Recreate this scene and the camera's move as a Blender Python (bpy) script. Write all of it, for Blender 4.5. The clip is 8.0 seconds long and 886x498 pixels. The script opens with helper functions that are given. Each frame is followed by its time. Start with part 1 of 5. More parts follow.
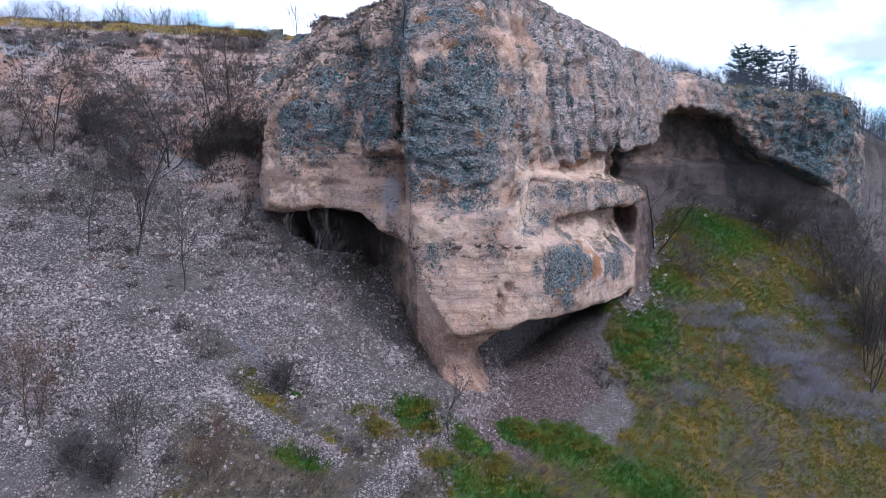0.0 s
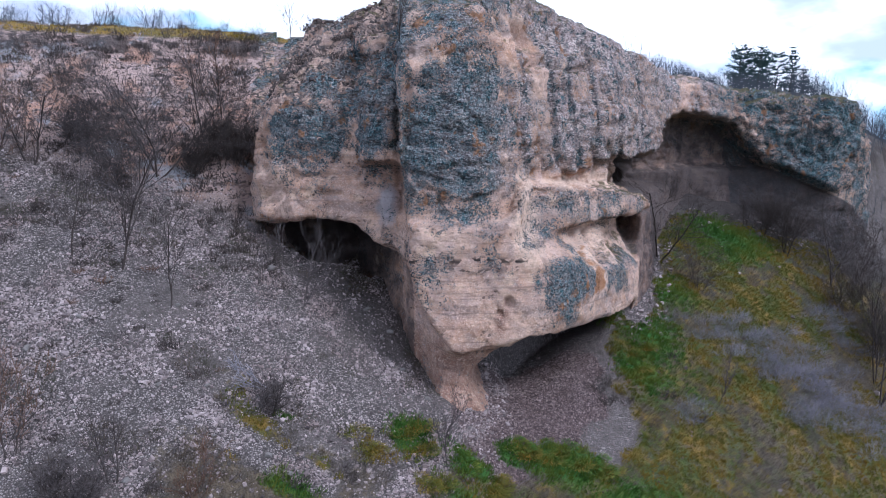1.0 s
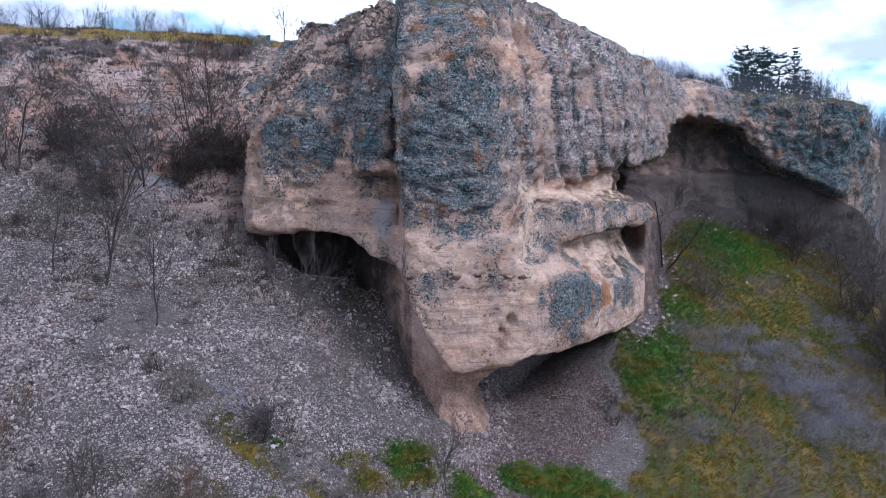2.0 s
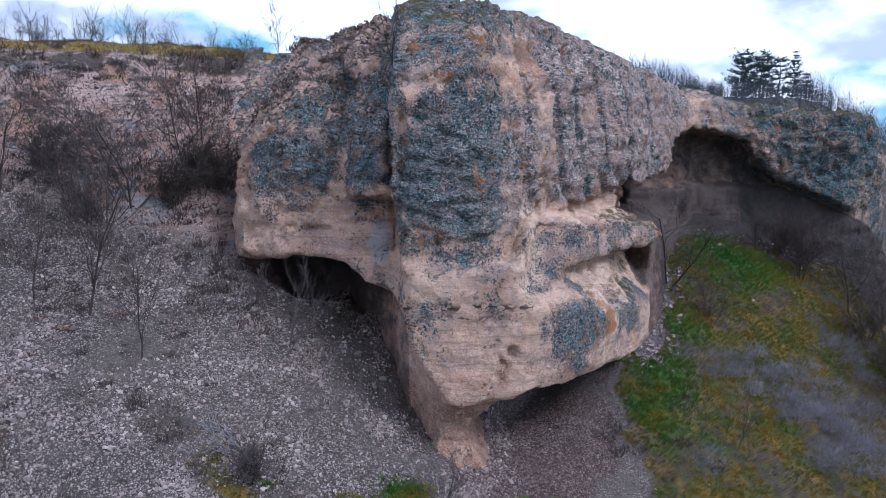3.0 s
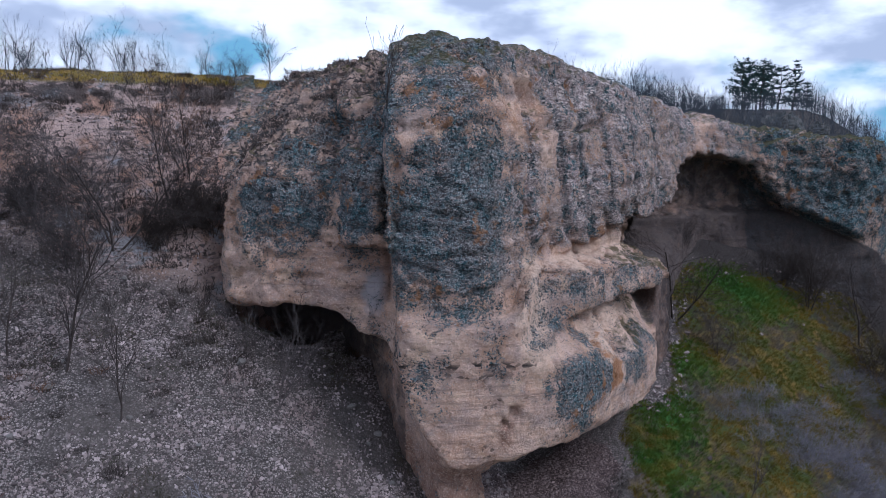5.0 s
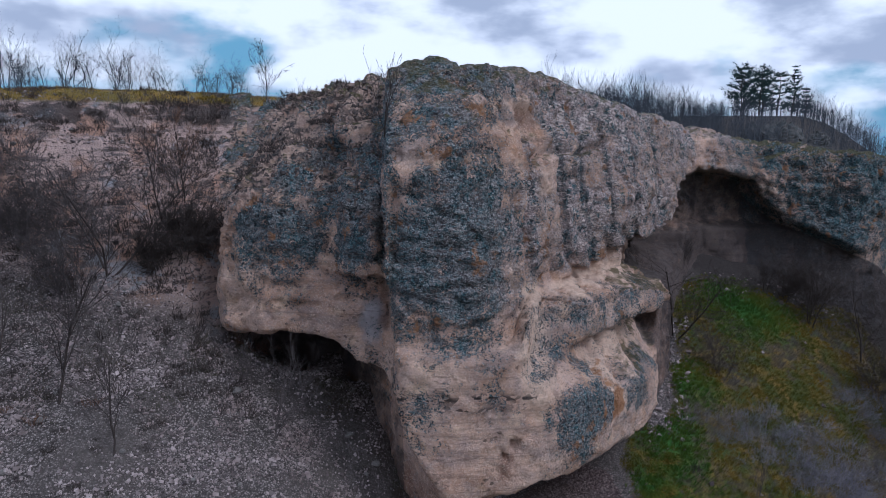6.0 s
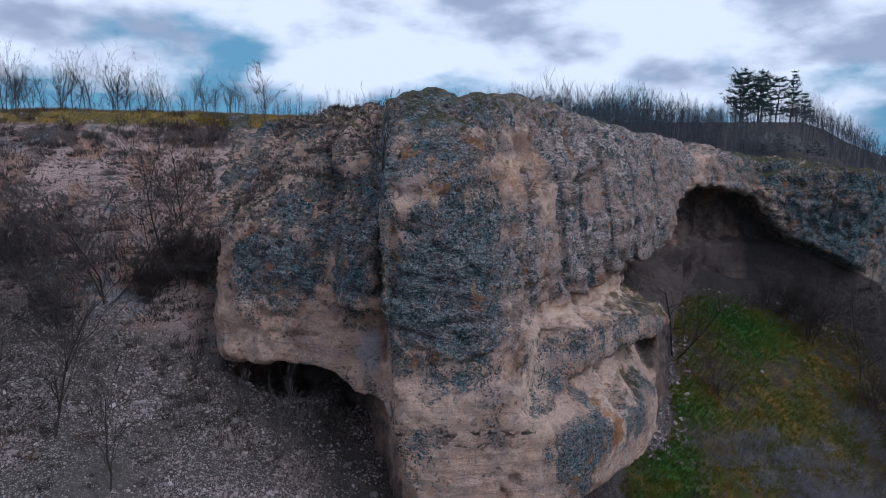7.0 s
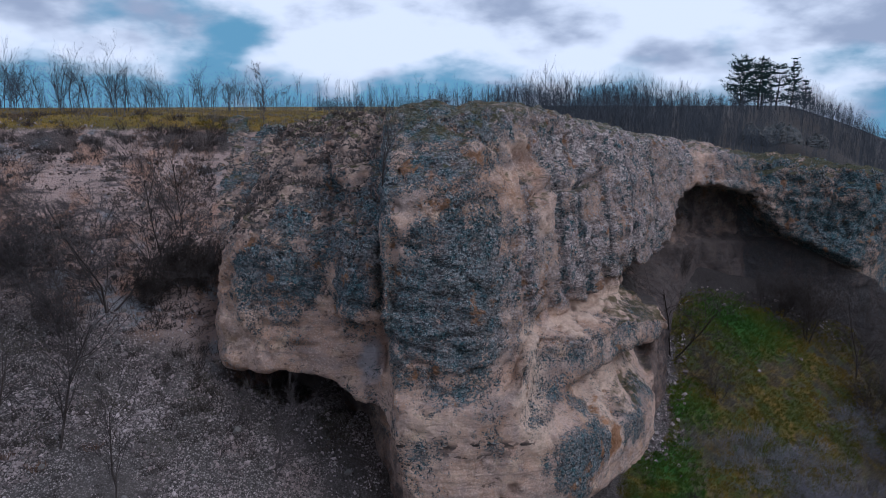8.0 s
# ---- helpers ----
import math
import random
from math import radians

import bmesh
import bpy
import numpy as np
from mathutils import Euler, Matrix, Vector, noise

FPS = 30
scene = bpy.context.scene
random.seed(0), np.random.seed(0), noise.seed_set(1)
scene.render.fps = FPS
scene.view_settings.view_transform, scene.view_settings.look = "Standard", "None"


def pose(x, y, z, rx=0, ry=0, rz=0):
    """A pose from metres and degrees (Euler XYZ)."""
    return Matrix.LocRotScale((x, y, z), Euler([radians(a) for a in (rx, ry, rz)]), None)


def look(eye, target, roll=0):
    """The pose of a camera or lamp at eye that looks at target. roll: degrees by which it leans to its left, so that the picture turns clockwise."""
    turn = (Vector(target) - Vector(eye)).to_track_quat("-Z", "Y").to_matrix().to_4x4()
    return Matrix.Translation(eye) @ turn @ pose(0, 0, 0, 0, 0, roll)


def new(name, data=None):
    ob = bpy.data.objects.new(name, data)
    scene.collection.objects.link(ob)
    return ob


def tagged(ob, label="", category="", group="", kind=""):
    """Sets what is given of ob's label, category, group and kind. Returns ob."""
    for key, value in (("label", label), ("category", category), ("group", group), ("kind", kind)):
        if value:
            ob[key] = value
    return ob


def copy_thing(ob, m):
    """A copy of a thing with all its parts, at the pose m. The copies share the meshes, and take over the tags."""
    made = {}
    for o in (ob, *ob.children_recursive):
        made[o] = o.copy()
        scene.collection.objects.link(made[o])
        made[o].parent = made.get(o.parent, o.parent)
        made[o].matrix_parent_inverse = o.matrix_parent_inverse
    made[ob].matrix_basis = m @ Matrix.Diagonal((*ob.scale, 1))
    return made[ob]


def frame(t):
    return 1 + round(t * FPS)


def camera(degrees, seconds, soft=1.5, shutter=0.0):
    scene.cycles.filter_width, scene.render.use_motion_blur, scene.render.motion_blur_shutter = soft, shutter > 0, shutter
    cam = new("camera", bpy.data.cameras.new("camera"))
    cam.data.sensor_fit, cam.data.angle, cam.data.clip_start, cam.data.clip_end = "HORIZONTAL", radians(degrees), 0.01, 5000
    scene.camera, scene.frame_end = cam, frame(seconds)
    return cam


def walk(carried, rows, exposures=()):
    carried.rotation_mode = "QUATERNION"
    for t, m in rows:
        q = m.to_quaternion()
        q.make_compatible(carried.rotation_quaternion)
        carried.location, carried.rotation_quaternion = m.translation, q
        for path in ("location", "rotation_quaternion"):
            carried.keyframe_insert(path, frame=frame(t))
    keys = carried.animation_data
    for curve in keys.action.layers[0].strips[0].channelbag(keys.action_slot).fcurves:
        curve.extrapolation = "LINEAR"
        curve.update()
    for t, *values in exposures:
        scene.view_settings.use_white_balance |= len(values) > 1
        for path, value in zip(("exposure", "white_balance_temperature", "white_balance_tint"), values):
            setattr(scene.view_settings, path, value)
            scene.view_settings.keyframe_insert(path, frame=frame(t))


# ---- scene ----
cam = camera(64.8, 8.0, soft=0.7)
PATH = [
    (0, (0.042, -0.01, 12.819), (0.021, 1.958, 12.463), -0.1),
    (0.5, (0.062, 0.625, 13.01), (0.043, 2.593, 12.652), -0.1),
    (1, (0.068, 1.337, 13.184), (0.051, 3.305, 12.828), -0.1),
    (1.5, (0.066, 2.079, 13.327), (0.05, 4.047, 12.969), -0.1),
    (3, (0.041, 4.295, 14.504), (0.032, 6.263, 14.146), -0.1),
    (3.5, (0.058, 4.896, 14.988), (0.051, 6.864, 14.632), -0.1),
    (4, (0.062, 5.414, 15.379), (0.056, 7.382, 15.024), -0.1),
    (4.5, (0.051, 5.837, 15.75), (0.046, 7.806, 15.396), -0.1),
    (6, (0.027, 6.817, 17.182), (0.028, 8.786, 16.831), -0.1),
    (6.5, (0.03, 7.061, 17.781), (0.033, 9.03, 17.431), -0.1),
    (7, (0.047, 7.171, 18.427), (0.051, 9.14, 18.074), -0.1),
    (7.5, (0.043, 7.234, 19.026), (0.048, 9.2, 18.659), -0.1),
    (8, (0.032, 7.218, 19.585), (0.038, 9.178, 19.184), -0.2),
]
EXPOSURES = [(0.0, -0.51, 4880, 11), (1.5, -0.54, 4880, 11), (3.0, -0.75, 4880, 11), (5.0, -1.19, 4900, 10), (7.0, -1.61, 4920, 9), (8.0, -1.66, 4920, 9)]
walk(cam, [(t, look(eye, target, roll)) for t, eye, target, roll in PATH], EXPOSURES)

# ---------------------------------------------------------------- sky and sun
SUN_UP, SUN_TURN = 46.0, 126.0          # degrees: height, and bearing clockwise from +y


a, e = radians(SUN_TURN), radians(SUN_UP)


def build_world():
    w = bpy.data.worlds.new("overcast_sky")
    scene.world = w
    w.use_nodes = True
    nt = w.node_tree
    nt.nodes.clear()
    out = nt.nodes.new("ShaderNodeOutputWorld")
    bg = nt.nodes.new("ShaderNodeBackground")
    bg.inputs["Strength"].default_value = 0.094
    sky = nt.nodes.new("ShaderNodeTexSky")
    sky.sky_type = "NISHITA"
    sky.sun_disc = False
    sky.sun_elevation, sky.sun_rotation = radians(SUN_UP), radians(SUN_TURN)
    co = nt.nodes.new("ShaderNodeTexCoord")
    sep = nt.nodes.new("ShaderNodeSeparateXYZ")
    nt.links.new(co.outputs["Generated"], sep.inputs[0])

    def maths(op, a, b=None, clamp=False):
        n = nt.nodes.new("ShaderNodeMath")
        n.operation, n.use_clamp = op, clamp
        for i, v in enumerate((a, b)):
            if v is None:
                continue
            if isinstance(v, (int, float)):
                n.inputs[i].default_value = v
            else:
                nt.links.new(v, n.inputs[i])
        return n.outputs[0]

    high = maths("MAXIMUM", sep.outputs["Z"], 0.0)

    def cloud(scale, detail, shift, lo, hi, lift=0.0, tilt=0.0, lean=0.0):
        """Heaped cloud, flattened sideways, thicker by lift away from the horizon and by tilt off the middle."""
        n = nt.nodes.new("ShaderNodeTexNoise")
        n.inputs["Scale"].default_value, n.inputs["Detail"].default_value = scale, detail
        n.inputs["Roughness"].default_value = 0.5
        mp = nt.nodes.new("ShaderNodeMapping")
        mp.inputs["Location"].default_value = shift
        mp.inputs["Scale"].default_value = (1.0, 1.0, 2.3)
        nt.links.new(co.outputs["Generated"], mp.inputs[0])
        nt.links.new(mp.outputs[0], n.inputs["Vector"])
        r = nt.nodes.new("ShaderNodeMapRange")
        r.interpolation_type = "SMOOTHSTEP"
        r.inputs["From Min"].default_value, r.inputs["From Max"].default_value = lo, hi
        thick = maths("ADD", n.outputs[0], maths("MULTIPLY", maths("MINIMUM", high, 0.2), lift))
        thick = maths("SUBTRACT", thick, maths("MULTIPLY", maths("MINIMUM", maths("ABSOLUTE", sep.outputs["X"]), 0.6), tilt))
        thick = maths("ADD", thick, maths("MULTIPLY", maths("MAXIMUM", maths("MINIMUM", sep.outputs["X"], 0.6), -0.6), lean))
        nt.links.new(thick, r.inputs[0])
        return r.outputs[0]

    def mix(fac, a, b):
        n = nt.nodes.new("ShaderNodeMix")
        n.data_type = "RGBA"
        nt.links.new(fac, n.inputs[0])
        for sock, v in ((n.inputs[6], a), (n.inputs[7], b)):
            if isinstance(v, tuple):
                sock.default_value = v
            else:
                nt.links.new(v, sock)
        return n.outputs[2]

    cover = cloud(4.4, 6, (0.4, 3.1, 0), 0.46, 0.62, 2.2, 0.12, 0.12)
    dark = cloud(5.0, 6, (3.3, 9.1, 3.4), 0.50, 0.68, 0.0, -0.16)
    white = mix(dark, (29.5, 27.4, 26.0, 1), (13.2, 13.2, 14.4, 1))
    blue = mix(cloud(1.2, 2, (1, 5, 0), 0.0, 0.5), sky.outputs[0], (6.0, 11.0, 13.4, 1))
    nt.links.new(mix(cover, blue, white), bg.inputs["Color"])
    nt.links.new(bg.outputs[0], out.inputs[0])


build_world()
sun = new("sun", bpy.data.lights.new("sun", "SUN"))
sun.data.energy, sun.data.angle, sun.data.color = 3.6, radians(15), (1.0, 0.86, 0.73)
sun.matrix_world = look((math.sin(a) * math.cos(e) * 50, math.cos(a) * math.cos(e) * 50, math.sin(e) * 50), (0, 0, 0))


# ---------------------------------------------------------------- numeric helpers
LATTICE = np.random.RandomState(7).rand(64, 64, 64).astype(np.float32)


def vnoise(p, scale=1.0, seed=0):
    """Smooth value noise, -1 to 1, at points p (n, 3)."""
    q = np.asarray(p, dtype=np.float64) * scale + seed * np.array([17.31, 9.77, 23.13])
    i = np.floor(q).astype(np.int64)
    f = q - i
    f = f * f * (3 - 2 * f)
    i0, i1 = i % 64, (i + 1) % 64
    (x0, y0, z0), (x1, y1, z1) = i0.T, i1.T
    fx, fy, fz = f.T
    L = LATTICE
    c00 = L[x0, y0, z0] * (1 - fx) + L[x1, y0, z0] * fx
    c10 = L[x0, y1, z0] * (1 - fx) + L[x1, y1, z0] * fx
    c01 = L[x0, y0, z1] * (1 - fx) + L[x1, y0, z1] * fx
    c11 = L[x0, y1, z1] * (1 - fx) + L[x1, y1, z1] * fx
    c0, c1 = c00 * (1 - fy) + c10 * fy, c01 * (1 - fy) + c11 * fy
    return (c0 * (1 - fz) + c1 * fz) * 2 - 1


def fbm(p, scale, octaves=4, seed=0, gain=0.5):
    total, amp = 0.0, 1.0
    for k in range(octaves):
        total = total + amp * vnoise(p, scale * 2.03 ** k, seed + k * 3)
        amp *= gain
    return total


def step(a, b, x):
    t = np.clip((np.asarray(x, dtype=np.float64) - a) / (b - a), 0, 1)
    return t * t * (3 - 2 * t)


def line(knots, soft=0.45):
    """A smooth curve through knots (a, b), as a function; corners are rounded over soft."""
    ks = np.array(knots, dtype=np.float64)
    xs = np.linspace(ks[0, 0], ks[-1, 0], 2400)
    ys = np.interp(xs, ks[:, 0], ks[:, 1])
    w = max(3, int(2400 * soft / (ks[-1, 0] - ks[0, 0])) | 1)
    pad = np.concatenate([np.full(w // 2, ys[0]), ys, np.full(w // 2, ys[-1])])
    ys = np.convolve(pad, np.ones(w) / w, "valid")
    return lambda x: np.interp(x, xs, ys)


def mesh_object(name, verts, faces, mat, parent=None, attrs=None, smooth=True):
    """A mesh object from arrays of places and of faces with alike numbers of corners."""
    me = bpy.data.meshes.new(name)
    faces = np.asarray(faces, dtype=np.int32)
    n, k = faces.shape
    me.vertices.add(len(verts))
    me.vertices.foreach_set("co", np.asarray(verts, dtype=np.float32).ravel())
    me.loops.add(n * k)
    me.loops.foreach_set("vertex_index", faces.ravel())
    me.polygons.add(n)
    me.polygons.foreach_set("loop_start", np.arange(n, dtype=np.int32) * k)
    me.polygons.foreach_set("use_smooth", np.full(n, smooth))
    for key, values in (attrs or {}).items():
        me.attributes.new(key, "FLOAT", "POINT").data.foreach_set("value", np.asarray(values, dtype=np.float32))
    me.update(calc_edges=True)
    me.validate()
    me.materials.append(mat)
    ob = new(name, me)
    ob.parent = parent
    return ob
# ---------------------------------------------------------------- materials
def nodes_of(name):
    m = bpy.data.materials.new(name)
    m.use_nodes = True
    nt = m.node_tree
    return m, nt, nt.nodes["Principled BSDF"]


class Net:
    """Short hands for building a node material."""

    def __init__(self, name):
        self.mat, self.nt, self.bsdf = nodes_of(name)
        self.co = self.nt.nodes.new("ShaderNodeTexCoord").outputs["Object"]

    def link(self, a, b):
        self.nt.links.new(a, b)

    def put(self, sock, v):
        if isinstance(v, (int, float)):
            sock.default_value = v
        elif isinstance(v, tuple):
            sock.default_value = v if len(v) == 4 else (*v, 1)
        else:
            self.link(v, sock)

    def noise(self, scale, detail=4, rough=0.55, stretch=None, shift=None):
        n = self.nt.nodes.new("ShaderNodeTexNoise")
        n.inputs["Scale"].default_value, n.inputs["Detail"].default_value, n.inputs["Roughness"].default_value = scale, detail, rough
        src = self.co
        if stretch or shift:
            mp = self.nt.nodes.new("ShaderNodeMapping")
            mp.inputs["Scale"].default_value = stretch or (1, 1, 1)
            mp.inputs["Location"].default_value = shift or (0, 0, 0)
            self.link(src, mp.inputs[0])
            src = mp.outputs[0]
        self.link(src, n.inputs["Vector"])
        return n.outputs[0]

    def cells(self, scale, feature="F1", out="Distance"):
        n = self.nt.nodes.new("ShaderNodeTexVoronoi")
        n.feature = feature
        n.inputs["Scale"].default_value = scale
        self.link(self.co, n.inputs["Vector"])
        return n.outputs[out]

    def speck(self, scale, stretch=(1, 1, 1)):
        """A random value for each small cell."""
        n = self.nt.nodes.new("ShaderNodeTexVoronoi")
        n.inputs["Scale"].default_value = scale
        mp = self.nt.nodes.new("ShaderNodeMapping")
        mp.inputs["Scale"].default_value = stretch
        self.link(self.co, mp.inputs[0])
        self.link(mp.outputs[0], n.inputs["Vector"])
        c = self.nt.nodes.new("ShaderNodeSeparateColor")
        self.link(n.outputs["Color"], c.inputs[0])
        return c.outputs[0]

    def attr(self, name):
        n = self.nt.nodes.new("ShaderNodeAttribute")
        n.attribute_name = name
        return n.outputs["Fac"]

    def ramp(self, v, lo, hi, a=0.0, b=1.0):
        r = self.nt.nodes.new("ShaderNodeMapRange")
        for key, x in (("From Min", lo), ("From Max", hi), ("To Min", a), ("To Max", b)):
            r.inputs[key].default_value = x
        self.put(r.inputs[0], v)
        return r.outputs[0]

    def do(self, op, a, b=0.0):
        n = self.nt.nodes.new("ShaderNodeMath")
        n.operation = op
        self.put(n.inputs[0], a)
        self.put(n.inputs[1], b)
        return n.outputs[0]

    def mix(self, fac, a, b, blend="MIX"):
        n = self.nt.nodes.new("ShaderNodeMix")
        n.data_type, n.blend_type = "RGBA", blend
        self.put(n.inputs[0], fac)
        self.put(n.inputs[6], a)
        self.put(n.inputs[7], b)
        return n.outputs[2]

    def random(self):
        return self.nt.nodes.new("ShaderNodeObjectInfo").outputs["Random"]

    def island(self):
        return self.nt.nodes.new("ShaderNodeNewGeometry").outputs["Random Per Island"]

    def finish(self, colour, rough=0.9, height=None, strength=0.5, distance=0.05):
        self.put(self.bsdf.inputs["Base Color"], colour)
        self.put(self.bsdf.inputs["Roughness"], rough)
        self.bsdf.inputs["Specular IOR Level"].default_value = 0.25
        if height is not None:
            b = self.nt.nodes.new("ShaderNodeBump")
            b.inputs["Strength"].default_value, b.inputs["Distance"].default_value = strength, distance
            self.link(height, b.inputs["Height"])
            self.link(b.outputs[0], self.bsdf.inputs["Normal"])
        return self.mat


def rock_material(name="weathered_limestone"):
    n = Net(name)
    big, mid = n.noise(0.35, 5), n.noise(1.6, 7, 0.62)
    fine, grit = n.noise(7, 6, 0.7), n.noise(24, 4, 0.7)
    tan = n.mix(n.ramp(big, 0.35, 0.65), (0.60, 0.375, 0.265), (0.76, 0.55, 0.43))
    tan = n.mix(n.ramp(mid, 0.42, 0.72), tan, (0.55, 0.40, 0.35))
    tan = n.mix(n.ramp(n.noise(0.7, 7, 0.7, stretch=(0.7, 0.7, 1.5), shift=(2, 2, 5)), 0.5, 0.6, 0, 0.5), tan, (0.36, 0.30, 0.29))
    tan = n.mix(n.ramp(n.noise(0.9, 6, 0.7, shift=(8, 1, 5)), 0.56, 0.64, 0, 0.7), tan, (0.82, 0.60, 0.43))
    tan = n.mix(n.ramp(fine, 0.54, 0.70, 0, 0.32), tan, (0.20, 0.135, 0.105))
    tan = n.mix(n.ramp(grit, 0.56, 0.70, 0, 0.4), tan, (0.13, 0.10, 0.09))
    # bedding: thin horizontal bands
    bands = n.noise(1.0, 6, 0.65, stretch=(0.18, 0.18, 3.4))
    tan = n.mix(n.ramp(bands, 0.52, 0.66, 0, 0.4), tan, (0.23, 0.155, 0.12))
    rust = n.do("MULTIPLY", n.ramp(n.noise(0.5, 5, 0.65, shift=(5, 3, 9)), 0.54, 0.68), 0.6)
    tan = n.mix(rust, tan, (0.40, 0.20, 0.095))
    low_rust = n.ramp(n.do("ADD", n.attr("rust"), n.do("MULTIPLY", n.do("SUBTRACT", n.noise(1.4, 7, 0.7, stretch=(1.6, 1.6, 0.5)), 0.5), 1.8)), 0.35, 0.9, 0, 0.85)
    tan = n.mix(low_rust, tan, n.mix(n.ramp(fine, 0.4, 0.65), (0.36, 0.20, 0.14), (0.22, 0.13, 0.10)))
    # water streaks running down
    drip = n.noise(1.3, 5, 0.65, stretch=(1, 1, 0.12), shift=(3, 3, 0))
    tan = n.mix(n.ramp(drip, 0.57, 0.7, 0, 0.4), tan, (0.22, 0.165, 0.145))
    s1, s2 = n.speck(8, (1, 1, 1.25)), n.speck(19, (1, 1, 1.1))
    tan = n.mix(n.ramp(s2, 0.68, 0.92, 0, 0.5), tan, (0.78, 0.60, 0.48))
    tan = n.mix(n.do("MULTIPLY", n.ramp(s1, 0.78, 0.95, 0, 0.8), n.ramp(n.noise(0.9, 5, 0.7, stretch=(1, 1, 2)), 0.5, 0.62)), tan, (0.12, 0.09, 0.075))
    # grey lichen crust
    lich = n.attr("lichen")
    spots = n.do("ADD", n.do("MULTIPLY", n.do("SUBTRACT", n.noise(1.2, 9, 0.78, shift=(9, 2, 4)), 0.5), 2.4), n.do("MULTIPLY", n.do("SUBTRACT", n.noise(9, 5, 0.78), 0.5), 2.4))
    spots = n.do("ADD", spots, n.do("MULTIPLY", n.do("SUBTRACT", drip, 0.5), 1.2))
    spots = n.do("ADD", spots, n.do("MULTIPLY", n.do("SUBTRACT", s2, 0.5), 0.7))
    fac = n.ramp(n.do("ADD", lich, spots), 0.34, 0.64)
    s3 = n.speck(34)
    grey = n.mix(n.ramp(n.noise(14, 6, 0.78), 0.38, 0.62), (0.017, 0.036, 0.045), (0.088, 0.142, 0.165))
    grey = n.mix(n.ramp(n.noise(0.8, 5, 0.65, shift=(1, 8, 2)), 0.40, 0.56, 0, 0.9), grey, n.mix(n.ramp(fine, 0.4, 0.62), (0.02, 0.062, 0.078), (0.07, 0.175, 0.20)))
    grey = n.mix(n.ramp(n.noise(0.6, 6, 0.7, shift=(11, 8, 2)), 0.52, 0.62, 0, 0.6), grey, n.mix(n.ramp(s2, 0.3, 0.9), (0.085, 0.07, 0.062), (0.20, 0.165, 0.14)))
    grey = n.mix(n.ramp(s1, 0.72, 0.96, 0, 0.6), grey, (0.27, 0.29, 0.30))
    thick = n.ramp(n.noise(1.3, 7, 0.72, shift=(6, 6, 6)), 0.42, 0.6, 0.25, 1.0)
    grey = n.mix(n.do("MULTIPLY", n.ramp(s2, 0.80, 0.94, 0, 0.7), thick), grey, (0.40, 0.42, 0.42))
    grey = n.mix(n.do("MULTIPLY", n.ramp(s3, 0.74, 0.9, 0, 0.8), thick), grey, (0.50, 0.50, 0.49))
    grey = n.mix(n.ramp(n.speck(11, (1, 1, 1.3)), 0.42, 0.15, 0, 0.85), grey, (0.02, 0.025, 0.032))
    mauve = n.mix(n.ramp(s2, 0.3, 0.9), (0.25, 0.195, 0.19), (0.58, 0.475, 0.445))
    bare = n.noise(1.9, 9, 0.76, stretch=(1, 1, 0.9), shift=(2, 6, 3))
    grey = n.mix(n.do("MULTIPLY", n.ramp(bare, 0.43, 0.54, 0, 0.9), n.attr("scour")), grey, mauve)
    dash = n.do("MULTIPLY", n.ramp(n.speck(7.5, (1, 1, 2.0)), 0.62, 0.76), n.ramp(n.noise(0.8, 6, 0.72, stretch=(0.8, 0.8, 2.4), shift=(4, 1, 1)), 0.47, 0.55))
    grey = n.mix(n.do("MULTIPLY", n.do("MULTIPLY", dash, 0.9), n.attr("scour")), grey, (0.66, 0.56, 0.51))
    # weathered rubble on the sloping shoulder
    r4, r5 = n.speck(4.2, (1, 1, 1.5)), n.speck(9.5, (1, 1, 1.3))
    chip = n.mix(n.ramp(r5, 0.25, 0.95), (0.06, 0.05, 0.048), (0.52, 0.38, 0.31))
    chip = n.mix(n.ramp(r4, 0.62, 0.8, 0, 0.75), chip, (0.58, 0.42, 0.33))
    chip = n.mix(n.ramp(n.noise(1.1, 7, 0.7, stretch=(1, 1, 1.8), shift=(3, 9, 1)), 0.5, 0.58, 0, 0.85), chip, n.mix(s3, (0.03, 0.03, 0.034), (0.13, 0.12, 0.12)))
    tan = n.mix(n.ramp(n.do("ADD", n.attr("cream"), n.do("MULTIPLY", n.do("SUBTRACT", n.noise(2.2, 7, 0.7), 0.5), 1.6)), 0.3, 0.85, 0, 0.75), tan, n.mix(n.ramp(fine, 0.4, 0.66), (0.86, 0.65, 0.50), (0.64, 0.45, 0.34)))
    tan = n.mix(n.ramp(n.do("ADD", n.attr("slate"), n.do("MULTIPLY", n.do("SUBTRACT", n.noise(1.8, 7, 0.7), 0.5), 1.2)), 0.35, 0.8, 0, 0.75), tan, (0.40, 0.40, 0.44))
    tan = n.mix(n.attr("rubble"), tan, chip)
    col = n.mix(fac, tan, grey)
    col = n.mix(n.ramp(n.noise(1.0, 7, 0.7, stretch=(0.14, 0.14, 4.6), shift=(7, 0, 2)), 0.57, 0.66, 0, 0.42), col, (0.12, 0.09, 0.085))
    col = n.mix(n.ramp(n.do("ADD", n.attr("ochre"), n.do("MULTIPLY", n.do("SUBTRACT", n.noise(2.6, 9, 0.78), 0.5), 3.2)), 0.5, 1.0, 0, 0.75), col, (0.40, 0.175, 0.06))
    blot = n.do("MULTIPLY", n.ramp(n.noise(0.8, 7, 0.68, shift=(13, 5, 8)), 0.595, 0.65, 0, 0.8), n.ramp(lich, 0.1, 0.3))
